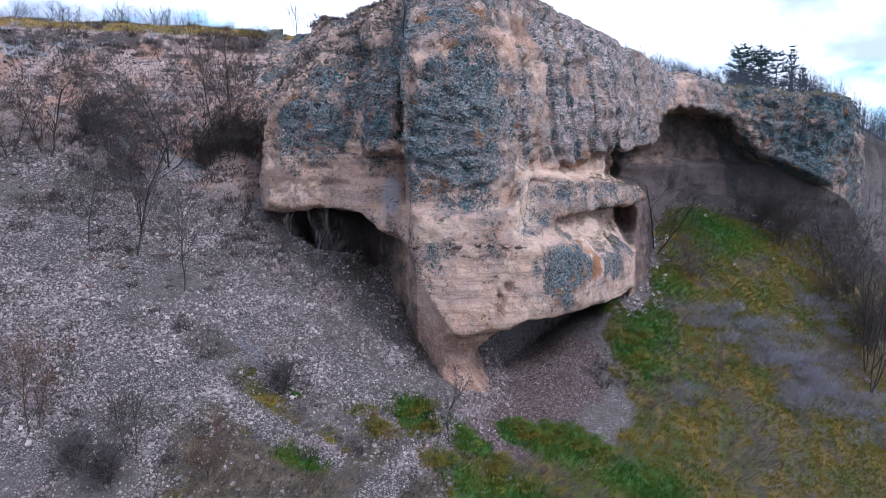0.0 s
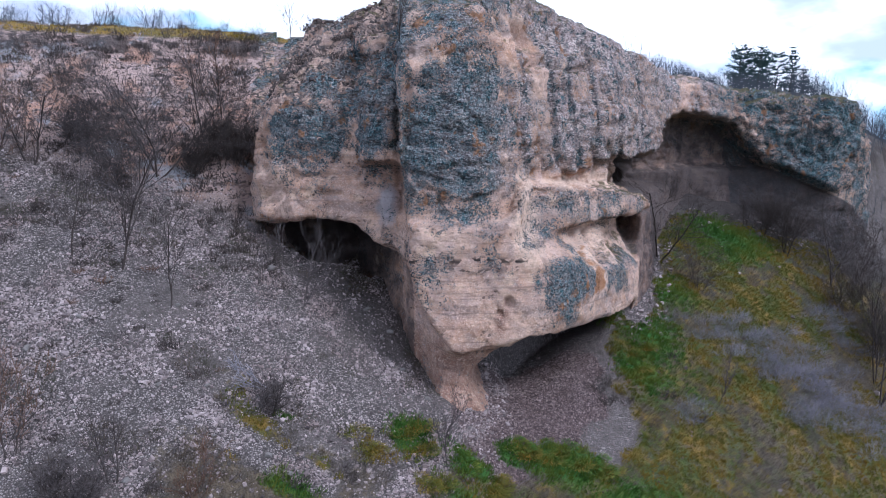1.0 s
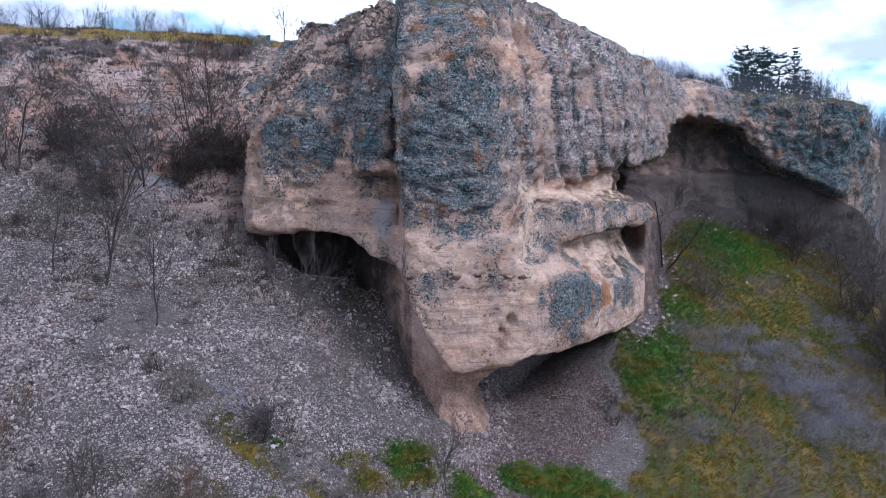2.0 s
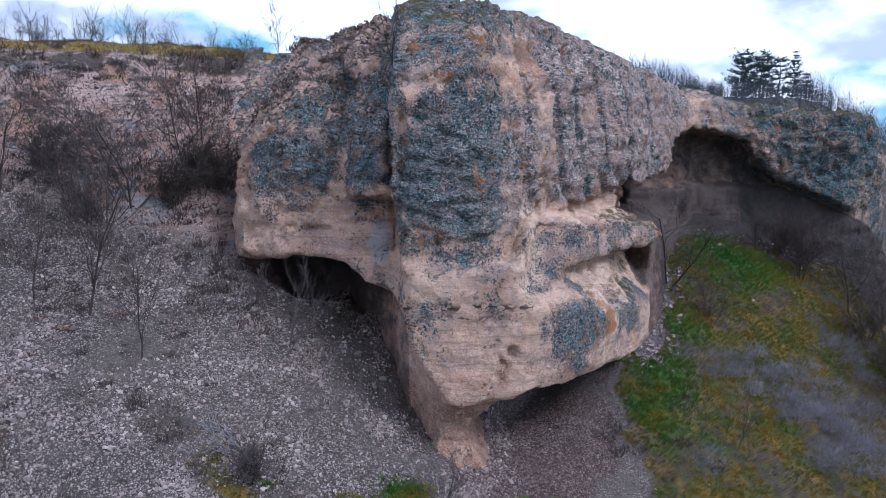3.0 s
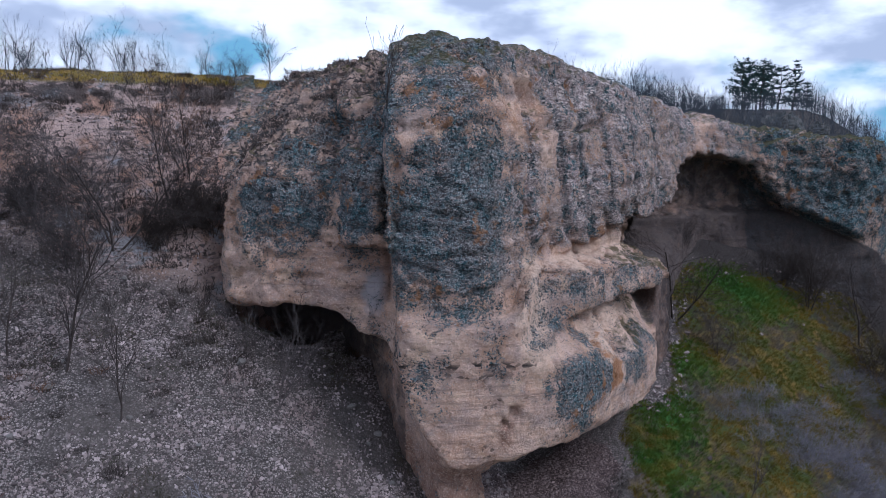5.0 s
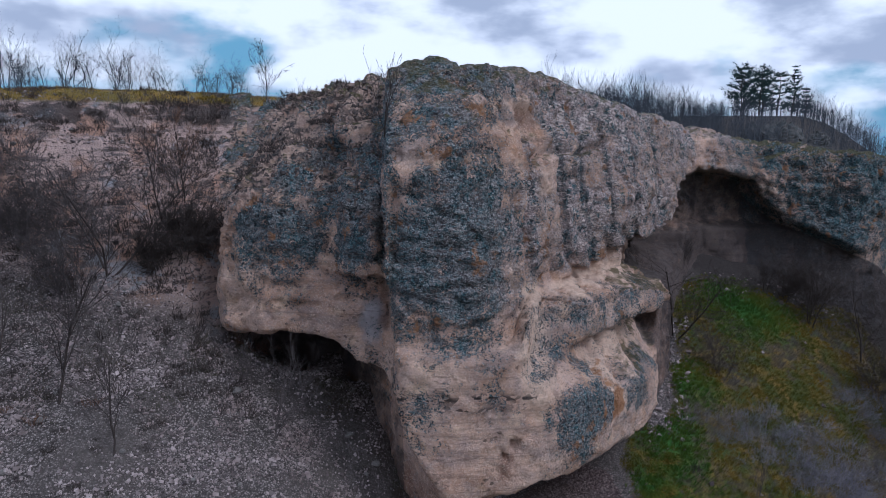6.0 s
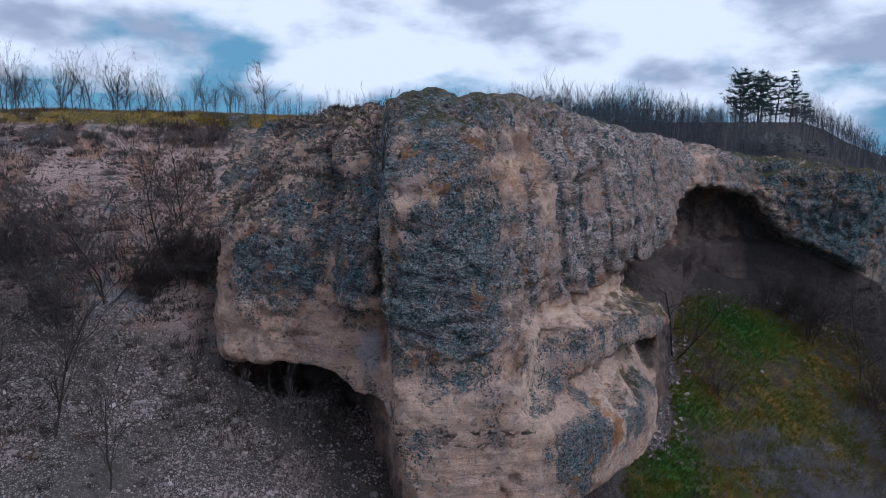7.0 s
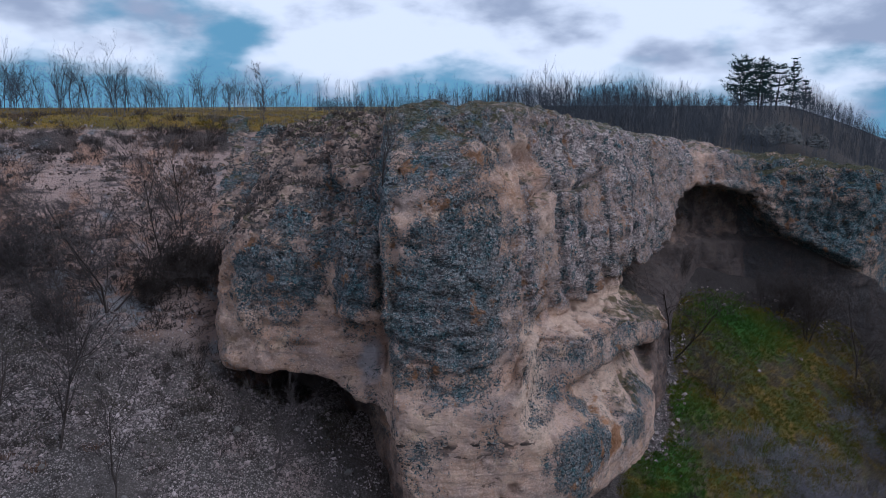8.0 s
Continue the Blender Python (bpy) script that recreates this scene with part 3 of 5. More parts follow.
    # a chipped scar below the crown
    scar = np.exp(-((x - 3.55 - 0.45 * (17.4 - z)) / 0.5) ** 4 - ((z - 17.3) / 0.65) ** 4) * (y < 39)
    d = d - 0.5 * scar
    # scalloped flutes under the upper lip and in the scoop below the ledge
    brim = 10.9 - 0.14 * x
    scallop = np.abs(np.sin(2.7 * x + 1.1 * z + 1.0 * vnoise(verts, 0.6, 72))) ** 0.7 - 0.6
    where = step(0.0, 0.3, z - brim) * (1 - step(0.9, 1.4, z - brim - 0.27 * (x - 5))) * step(4, 5, x) * (1 - step(10.8, 11.5, x))
    where = where + step(6.0, 6.5, z) * (1 - step(8.0, 8.3, z)) * step(5.8, 6.8, x) * (1 - step(11, 11.5, x))
    d = d + 0.42 * (scallop - 0.32) * where * (y < 48)
    far_wall = step(22, 24, x) * step(0.3, 1.2, z - brow_right(x))
    d = d + far_wall * (0.28 * vnoise(warp * np.array([0.8, 0.8, 0.25]), 1.0, 81) + 0.2 * vnoise(warp * np.array([0.3, 0.3, 1.6]), 1.0, 82) + 0.12 * rough)
    verts = verts + n * d[:, None]
    x, y, z = verts.T
    n = vertex_normals(verts, quads)
    wob = np.stack([fbm(verts, 0.7, 4, 61, 0.6), fbm(verts, 0.7, 4, 64, 0.6), fbm(verts, 0.7, 4, 67, 0.6)], 1)
    wx, wz = x + 0.75 * wob[:, 0], z + 0.55 * wob[:, 2]
    ragged = fbm(verts, 0.8, 5, 151, 0.8)
    tall = step(-2.3, -1.4, wx) * (1 - step(1.2, 3.4, wx))
    # upper walls: half covered; the prow's front: a solid dark coat; bare stripe beside it
    lich = step(9.6, 11.4, wz) * (0.56 + 0.3 * fbm(verts, 0.3, 3, 51))
    lich = lich + tall * (step(8.3, 9.6, wz + 0.2 * wob[:, 1]) * (1 - 0.75 * step(14.0, 15.8, wz + 0.5 * wob[:, 1])) * 0.62 - 0.1 * (1 - step(8.5, 9, wz)))
    ws = x + 0.35 * wob[:, 0] - 0.05 * (14 - z)
    lich = lich + 0.14 * step(3.4, 4.2, wx) * step(11, 12, wz) * (x < 23) + 0.45 * step(16.6, 17.8, wz)
    lich = lich - (0.2 + 0.25 * step(14.5, 16, z)) * step(1.9, 2.3, ws) * (1 - step(2.9, 3.4, ws)) * (1 - step(16.5, 17.5, z))
    but = 1 - step(-2.3, -1.9, x)
    coat = 1 - step(0.45, 1.35, np.hypot((wx + 6.7) / 2.2, (wz - 12.7) / 1.5))
    coat = np.maximum(coat, 1 - step(0.45, 1.35, np.hypot((wx + 3.4) / 1.3, (wz - 13.2) / 1.9)))
    lich = np.where(but > 0.5, 0.08 + 0.75 * coat + 0.25 * fbm(verts, 0.35, 3, 53) + step(13.5, 14.6, z) * (0.12 + 0.9 * fbm(verts, 0.55, 4, 153, 0.7)), lich)
    patch = 1 - step(0.5, 1.35, np.hypot((wx - 5.55) / 1.6, (wz - 5.7) / 1.75))
    patch = np.maximum(patch, 0.75 * (1 - step(0.5, 1.35, np.hypot((wx - 9.0) / 1.1, (wz - 5.7) / 1.2))))
    patch = patch * (y < lower_plan(x) + 2.4)
    lich = np.where(z < 8, lich + patch * 1.05 + 0.36 * np.exp(-((z - 7.0) / 0.9) ** 2) * (1 - step(1.5, 3, x)) * (x > -2), lich)
    drips = step(14.0, 14.6, z) * (1 - step(15.7, 16.0, z)) * step(3.6, 4.6, x) * (1 - step(7.2, 8.2, x))
    lich = lich - drips * (0.35 + 0.8 * vnoise(verts * np.array([2.2, 2.2, 0.2]), 1.0, 57))
    rust = (1 - step(2.6, 4.4, wz)) * (x > -3) * (x < 12) * (y < 42) * 0.85 + 0.3 * np.exp(-((wz - 8.0) / 0.5) ** 2) * (x > 4) * (x < 11)
    rim = 10.9 - 0.14 * x
    ledge = step(7.6, 8.3, wz) * (1 - step(-0.3, 0.1, z - rim)) * step(3, 4, wx) * (1 - step(10.8, 11.6, x))
    lich = lich + ledge * 0.5
    pale = step(-0.15, 0.1, z - rim) * (1 - step(0.1, 0.5, z - rim - 0.12 * (x - 6))) * step(2.6, 3.6, x) * (1 - step(13, 14, x))
    lich = lich - pale * 1.2
    lich = lich - 0.75 * np.exp(-((wx - 17.2 - 0.6 * (z - 13)) / 1.0) ** 2) * (y > 51) * (z > 11.5) * (z < 16.8)
    lich = np.where(x > 23.5, 0.82 + 0.3 * fbm(verts, 0.25, 3, 55), lich)
    # dark lines put in the colour along the carved grooves of the right wall
    groove_dark = 0.0 * x
    front = (x > -2) & (x < 4.5) & (z < 9)
    # rows of small pits, only painted: their dark is colour, not relief
    painted_pits = front * (np.exp(-((z - 7.25 - 0.12 * wob[:, 1]) / 0.13) ** 2) + 0.8 * np.exp(-((z - 6.9 - 0.1 * wob[:, 0]) / 0.1) ** 2) * step(-0.6, 0.4, x)) * (1 - step(3.2, 4.0, x))
    cream = np.exp(-((x - 3.55 - 0.2 * wob[:, 0]) / 0.75) ** 2) * step(5.5, 7.5, z) * (1 - step(10.4, 11.6, wz)) * (y < 36)
    cream = np.maximum(cream, pale * 1.1)
    cream = np.maximum(cream, 0.8 * step(6.0, 6.8, wz) * (1 - step(7.8, 8.2, z)) * step(5.5, 6.8, wx) * (1 - step(11, 11.6, x)) * (y < 46))
    slate = np.exp(-np.abs((x + 2.95 + 0.2 * wob[:, 0]) / 0.6) ** 3 - np.abs((z - 9.3) / 1.1) ** 3) * (y < 36)
    rust = rust + 0.75 * step(11.2, 11.8, x) * (1 - step(14.8, 15.8, x)) * (1 - step(7.6, 8.6, z)) * (y > 43)
    rust = rust + front * 0.8 * np.exp(-((x - 2.5 - 0.3 * wob[:, 0]) / 0.45) ** 2 - ((z - 4.7) / 0.8) ** 2)
    for gx in (3.3, 5.4, 6.5, 7.9, 10.0, 12.2):
        side = x - gx - 0.13 * (15 - z) - 0.42 * vnoise(verts, 0.5, int(gx * 10))
        run = step(10.4, 11.2, z) * (1 - step(16.5, 18, z)) * (y < 52)
        groove_dark = np.maximum(groove_dark, run * np.exp(-((side - 0.04) / 0.15) ** 2))
        lich = lich + run * (0.45 * np.exp(-((side - 0.08) / 0.22) ** 2) - 0.22 * np.exp(-((side + 0.28) / 0.09) ** 2))
    # cleft beside the prow: its shade deepened with extra lichen colour
    lich = lich + 0.5 * np.exp(-((x + 2.5) / 0.5) ** 2) * step(10.5, 11.5, z) * (y > 33)
    bald = step(15.3, 16.2, wz) * (1 - step(18.2, 19.2, wz)) * step(-2, -1.4, x) * (1 - step(3.6, 5, wx))
    lich = lich - bald * (0.5 + 0.75 * vnoise(verts, 0.7, 159))
    lich = lich + (0.34 - 0.16 * step(3, 4.5, x)) * ragged
    scar = np.exp(-((x - 3.55 - 0.45 * (17.4 - z)) / 0.55) ** 4 - ((z - 17.3) / 0.75) ** 4) * (y < 39)
    lich, rust = lich - scar, rust + 0.6 * scar
    ochre = 1.6 - 1.6 * step(0.3, 1.1, np.hypot((wx - 7.2) / 0.8, (wz - 5.9) / 1.1))
    ochre = ochre * (z < 8) + 0.3 * step(14.5, 16.5, z) * step(-2, 0, x) * (1 - step(5, 9, x)) + 0.08 * tall * step(13.5, 15, z) + 0.3 * (x > 23)
    moss = step(0.55 - 0.45 * step(18, 18.8, z), 0.9 - 0.3 * step(18, 18.8, z), n[:, 2]) * np.where(z > 14, 0.72, 0.15 + 0.6 * step(6.5, 9, x) * (x < 12.5))
    moss = moss + 0.36 * step(21, 24, wx) * (z > 7)
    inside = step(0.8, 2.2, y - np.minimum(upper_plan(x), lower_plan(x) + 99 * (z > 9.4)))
    # darkens the colour behind the brows and under the ledge: shade plus dirty walls
    grimy_shade = (x > 13.5) * (0.9 - 0.2 * step(9, 10, z)) * step(0.1, 0.5, brow_right(x) - z) + (x > 11) * (x <= 15) * step(43.2, 44, y) * (z < 10.5) * (0.72 + 0.15 * step(7.5, 9, z) - 0.2 * step(9, 10, z)) + inside * (x < -1.6) * (z < 8.2) * (0.62 + 0.25 * step(38, 41, y)) + (x > 2.4) * (x < 11.5) * (z < 3.6) * step(0.6, 2.0, y - lower_plan(x)) * 0.85
    return verts, {"lichen": lich, "ochre": ochre, "grimy_shade": grimy_shade, "moss": moss, "rust": rust, "groove_dark": groove_dark, "painted_pits": painted_pits, "cream": cream, "slate": slate, "rubble": step(13.2, 14.4, wz) * (1 - step(-2.6, -2.0, x)) * step(0.1, 0.35, n[:, 2] + 0.3 * ragged), "scour": step(1.6, 3.4, wx) * (1 - step(20, 23, x)) * step(9.5, 11, z) + 0.25 * (1 - step(21, 24, x))}


cliff_verts, cliff_quads = build_cliff()
cliff_verts, cliff_masks = weather_cliff(cliff_verts, cliff_quads)
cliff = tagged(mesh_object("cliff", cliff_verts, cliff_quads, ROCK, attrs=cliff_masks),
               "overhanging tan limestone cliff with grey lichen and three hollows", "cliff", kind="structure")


# ---------------------------------------------------------------- the ground
def quad_slope(x, y, x0, y0, c, xr, yr):
    X, Y = x - x0, y - y0
    Xc, Yc = np.clip(X, *xr), np.clip(Y, *yr)
    return c[0] + c[1] * Xc + c[2] * Yc + c[3] * Xc ** 2 + c[4] * Xc * Yc + c[5] * Yc ** 2 + c[1] * (X - Xc) + c[2] * (Y - Yc)


plateau_line = line([(-400, 22), (-60, 19.6), (-14, 19.0), (-8, 18.7), (-2, 19.0), (2.5, 19.2), (6.5, 18.4), (12, 17.0), (19, 16.0), (30, 14.4), (33, 13.8), (35, 11.8), (38, 9.2), (60, 7.5), (120, 0), (400, -10)])


def plateau(x, y):
    near = plateau_line(x) + 4.5 * step(33, 40, x) * (1 - step(44, 60, x)) * step(68, 84, y)
    far = 18.9 - (12.5 + 0.055 * np.maximum(y - 140, 0)) * step(0.47, 0.68, x / np.maximum(y, 1))
    return near + (far - near) * step(60, 130, y)


def ground_height(x, y, rough=True):
    """Height of the ground sheet at x, y (flat arrays)."""
    L = quad_slope(x, y, -10, 30, (4.35, -0.296, 0.527, -0.0151, -0.0277, -0.0073), (-14, 9), (-8, 11))
    R = quad_slope(x, y, 15, 41, (0.03, -0.329, 0.482, -0.0178, 0.0268, -0.0078), (-13, 19), (-9, 16))
    w = step(-1.5, 4.5, x)
    low = L * (1 - w) + R * w
    low = low + 0.7 * np.exp(-((x + 0.8) / 2.2) ** 2 - ((y - 29.2) / 1.6) ** 2) + 0.5 * np.exp(-((x + 3.3) / 1.2) ** 2 - ((y - 34.8) / 1.3) ** 2)
    under = np.maximum(y - lower_plan(x) - 2.8, 0) * step(2.0, 3.0, x) * (1 - step(9.6, 11, x))
    low = low - 0.32 * np.minimum(under, 9)
    hollow = step(-10.2, -9.2, x) * (1 - step(-4.6, -3.6, x))
    deep = 1 - step(-7.5, -5, x)
    low = low - hollow * (0.42 + 0.28 * deep) * np.maximum(y - 38.2 + 1.4 * deep, 0)
    low = np.maximum(low, -24)
    # unseen slope added behind the camera, keeping low sky light out of the hollows
    low = np.maximum(low, np.minimum(-24 + 0.62 * (-25 - y), 18.5))
    shift = 9 * step(-11.6, -8.5, x)
    U = 15.47 - 0.29 * (np.clip(x, -45, 0) + 16) + 0.88 * (y - 43 - shift) - 60 * step(-9.5, -7.5, x)
    up = np.maximum(low, U)
    wall = np.maximum(upper_plan(x), np.where(x > 10, np.maximum(back_right(x), 59.5), np.where(x < -1, back_left(x), 30))) + 4.5
    wall = np.where(x > 39, 68 + (x - 39) * 0.8, wall)
    wall = np.where(x < -11, 200, wall)
    top = plateau(x, y)
    hill = np.where(x < -1.5, np.minimum(top, shoulder(x, y) - 0.35 + 60 * step(-3.4, -1.8, x)), top)
    up = up + (hill - up) * step(0, 2.0, y - wall)
    k = 1.2
    m = np.clip(0.5 + 0.5 * (top - up) / k, 0, 1)
    z = top * (1 - m) + up * m - k * m * (1 - m)
    if rough:
        p = np.stack([x, y, 0 * x], 1)
        near = 1 - step(90, 200, np.hypot(x, y))
        bank = step(-3, 1, U - low) * (1 - step(-2, 0, z - top)) * (x < -9)
        z = z + near * (0.22 * vnoise(p, 0.3, 71) + 0.10 * vnoise(p, 0.9, 72) + 0.05 * vnoise(p, 2.3, 73))
        z = z + bank * (0.7 * vnoise(p * np.array([0.6, 1, 1]), 0.5, 75) + 0.35 * np.abs(vnoise(p, 1.1, 76)))
    return z


def spread(lo, hi, fine, reach):
    """Coordinates: even between lo and hi, then wider and wider out to reach."""
    inner = np.arange(lo, hi + fine, fine)
    out, d, at = [], fine, 0.0
    while at < reach:
        d *= 1.16
        at += d
        out.append(at)
    out = np.array(out)
    return np.concatenate([lo - out[::-1], inner, hi + out])


GREEN = [(11.8, 41, 2.8, 4.6), (20.3, 54.0, 4.2, 3.6), (2.8, 30.1, 1.2, 0.9), (5.0, 30.3, 3.2, 1.4), (-1.6, 28.2, 1.2, 0.9), (3, 26.4, 3.4, 1.6), (10.5, 37.6, 2.0, 2.2), (-5.6, 24.4, 1.1, 0.6), (8.5, 29.5, 3.0, 1.6), (14, 46, 2.5, 3), (1.0, 28.5, 1.3, 0.7), (-6.5, 27.3, 0.8, 0.35)]
TRAIL = [(-20, 30.2), (-13.1, 27.9), (-9.5, 26.6), (-6.4, 25.3), (-4.6, 25.0)], [(1.6, 30.6), (0.1, 29.6), (-0.8, 27.1), (-2.8, 23.8), (-4.4, 21)]


def off_trail(x, y):
    """Distance to the nearest trodden trail."""
    best = np.full_like(x, 99.0)
    for way in TRAIL:
        for (ax, ay), (bx, by) in zip(way, way[1:]):
            t = np.clip(((x - ax) * (bx - ax) + (y - ay) * (by - ay)) / ((bx - ax) ** 2 + (by - ay) ** 2), 0, 1)
            best = np.minimum(best, np.hypot(x - ax - t * (bx - ax), y - ay - t * (by - ay)))
    return best


def covers(x, y, z):
    """What lies on the ground: lush grass, dry turf, pale scree, pink gravel, each 0 to 1."""
    p = np.stack([x, y, z], 1)
    edge = 0.8 * vnoise(p, 0.35, 81) + 0.4 * vnoise(p, 1.0, 82)
    right = step(-0.6, 0.6, (x - 8.2 - 0.18 * (y - 30)) + edge * 1.4)
    right = np.maximum(right, step(-0.5, 0.5, 29.6 + 0.1 * (x - 2) - y + edge) * step(-0.5, 1.5, x + edge))
    talus = (1 - step(-0.5, 0.5, x - 12.7 - 0.33 * (y - 42) + 1.3 * edge)) * step(10.4, 11, x) * step(41, 42, y) * (y < 52)
    right = right * (1 - talus)
    right = right * (1 - step(56.0, 57.5, y + edge - 0.05 * (x - 20)))
    foot = 1 - step(-0.5, 0.5, np.hypot((x - 4.5) / 4.1, (y - 34.2 - 0.85 * (x - 4.5)) / 4.3) * 4 - 4 + edge)
    plate = step(-1.0, -0.2, z - plateau(x, y)) * (y > 38)
    path = 1 - step(0.25, 0.7, off_trail(x, y) + 0.25 * edge)
    lush = np.zeros_like(x)
    for gx, gy, rx, ry in GREEN:
        lush = np.maximum(lush, 1 - step(0.1, 1.25, np.hypot((x - gx) / rx, (y - gy) / ry) + 0.4 * edge))
    lush = lush * (1 - talus)
    fore = (1 - step(24.5, 28.5, y + edge * 2 - 0.22 * np.abs(x))) * (1 - step(6, 9, x)) * step(-12, -8, x)
    turf = np.clip(right * 0.85 + plate * 0.9 + fore * (0.65 + 0.5 * vnoise(p, 0.4, 84)), 0, 1)
    grass = np.clip(right * (0.58 + 0.3 * vnoise(p, 0.25, 83)) + plate * (0.40 + 0.2 * vnoise(p, 0.1, 89)) * (1 - 0.45 * step(-2, 6, x)) + fore * 0.75 * step(0.15, 0.6, vnoise(p, 0.45, 85)), 0, 1)
    grass = np.maximum(grass, lush)
    bank = step(-0.9, 0.0, 15.47 - 0.29 * (x + 16) + 0.88 * (y - 43) - z + 0.5 * edge) * (x < -9) * step(36.5, 39, y) * (1 - plate) * (y > 35)
    # dark ground: leaf humus under the wood and a band atop the bank
    dark_ground = np.clip(plate * step(3, 9, x) * step(62, 70, y) + step(-2.6, -1.2, z - plateau(x, y)) * (1 - plate) * (x < -3) * (y > 40) * (0.75 + 0.5 * vnoise(p, 0.5, 88)), 0, 1)
    bare = (1 - path) * (1 - foot * (1 - lush))
    scree = np.clip(0.45 + 0.5 * vnoise(p, 0.2, 86) + 0.35 * vnoise(p, 0.7, 87), 0, 1) * (1 - right) * np.where(x > 12, 0.15, 1.0) + 0.8 * talus
    # floor at the back of the right hollow darkened with the same mask
    dark_ground = np.maximum(dark_ground, 0.9 * step(53.0, 55.5, y - 0.1 * (x - 24) + edge) * step(17, 20, x) * (x < 37) * (1 - plate) * (1 - lush))
    return {"grass": grass * bare, "turf": turf * bare, "scree": np.maximum(scree, path), "gravel": foot * (1 - lush), "lush": lush, "bank": bank, "dark_ground": dark_ground, "sward": plate * (1 - step(-4, 3, x))}


def build_ground():
    xs, ys = spread(-32, 40, 0.28, 2600), spread(14, 62, 0.28, 2600)
    X, Y = np.meshgrid(xs, ys, indexing="ij")
    x, y = X.ravel(), Y.ravel()
    z = ground_height(x, y)
    nx, ny = len(xs), len(ys)
    i = (np.arange(nx - 1)[:, None] * ny + np.arange(ny - 1)[None, :]).ravel()
    quads = np.stack([i, i + ny, i + ny + 1, i + 1], 1)
    p = np.stack([x, y, z], 1)
    m = covers(x, y, z)
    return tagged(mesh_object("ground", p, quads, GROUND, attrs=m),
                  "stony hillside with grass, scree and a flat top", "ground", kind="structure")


build_ground()
# ---------------------------------------------------------------- loose stones
def stone_material(name, dark, pale, tint):
    n = Net(name)
    r = n.island()
    col = n.mix(n.ramp(r, 0.0, 1.0), dark, pale)
    col = n.mix(n.ramp(n.noise(6, 4, 0.6), 0.4, 0.7, 0, 0.6), col, tint)
    drift = n.noise(0.4, 6, 0.65, shift=(2, 7, 1))
    col = n.mix(n.ramp(drift, 0.46, 0.60, 0, 0.75), col, n.mix(r, tuple(0.6 * v for v in dark), tuple(0.5 * v * w for v, w in zip(pale, (1.05, 0.95, 0.92)))))
    return n.finish(col, 0.92, n.noise(14, 4, 0.6), 0.5, 0.03)


SCREE = stone_material("scree_limestone", (0.05, 0.04, 0.041), (0.47, 0.395, 0.38), (0.185, 0.15, 0.142))
GRAVEL = stone_material("pink_gravel", (0.06, 0.043, 0.042), (0.31, 0.245, 0.228), (0.125, 0.09, 0.085))

CUBE = np.array([(x, y, z) for x in (-1, 1) for y in (-1, 1) for z in (-1, 1)], dtype=float)
CUBE_FACES = np.array([(0, 1, 3, 2), (4, 6, 7, 5), (0, 4, 5, 1), (2, 3, 7, 6), (0, 2, 6, 4), (1, 5, 7, 3)])


def rubble(name, places, sizes, mat, seed, label, category):
    """Many angular stones as one mesh, sunk a little into the ground."""
    rng = np.random.RandomState(seed)
    n = len(places)
    v = CUBE[None] * (0.75 + 0.5 * rng.rand(n, 8, 1)) + rng.uniform(-0.28, 0.28, (n, 8, 3))
    v = v * (sizes[:, None, None] * 0.5) * rng.uniform(0.6, 1.25, (n, 1, 3)) * np.array([1, 1, 0.75])
    q = rng.randn(n, 4) * np.array([1, 0.35, 0.35, 1.0])
    q /= np.linalg.norm(q, axis=1, keepdims=True)
    w, a, b, c = q.T
    R = np.stack([np.stack([1 - 2 * (b * b + c * c), 2 * (a * b - c * w), 2 * (a * c + b * w)], 1),
                  np.stack([2 * (a * b + c * w), 1 - 2 * (a * a + c * c), 2 * (b * c - a * w)], 1),
                  np.stack([2 * (a * c - b * w), 2 * (b * c + a * w), 1 - 2 * (a * a + b * b)], 1)], 1)
    v = np.einsum("nij,nkj->nki", R, v) + places[:, None, :]
    f = (CUBE_FACES[None] + (np.arange(n) * 8)[:, None, None]).reshape(-1, 4)
    return tagged(mesh_object(name, v.reshape(-1, 3), f, mat, smooth=False), label, category, kind="stuff")


def scatter(n, xr, yr, seed):
    rng = np.random.RandomState(seed)
    x, y = rng.uniform(*xr, n), rng.uniform(*yr, n)
    return x, y, rng


def in_front(x, y):
    """Clear of the rock: on open ground before the face or in the hollows."""
    z = ground_height(x, y, False)
    return y < face(x, z + 0.3) - 0.05


def scree_field():
    x, y, rng = scatter(340000, (-29, 3), (18, 46), 3)
    keep = (np.abs(x) < 0.70 * y + 1.5) & in_front(x, y)
    x, y = x[keep], y[keep]
    z = ground_height(x, y)
    m = covers(x, y, z)
    p = np.stack([x, y, z], 1)
    heap = 0.42 + 0.8 * vnoise(p, 0.5, 91) + 0.6 * vnoise(p, 1.4, 92)
    chance = np.clip((0.25 + 0.75 * m["scree"]) * heap, 0.04, 1) * (1 - 0.85 * m["grass"]) * (1 - 0.85 * m["turf"]) * (1 - 0.6 * m["bank"]) * (1 - 0.95 * m["dark_ground"])
    keep = rng.rand(len(x)) < chance
    p = p[keep]
    s = np.clip(0.027 * np.exp(rng.randn(len(p)) * 0.45), 0.016, 0.10)
    p[:, 2] += s * 0.12
    rubble("scree", p, s * 1.9, SCREE, 4, "pale angular limestone rubble strewn over the slope", "scree")


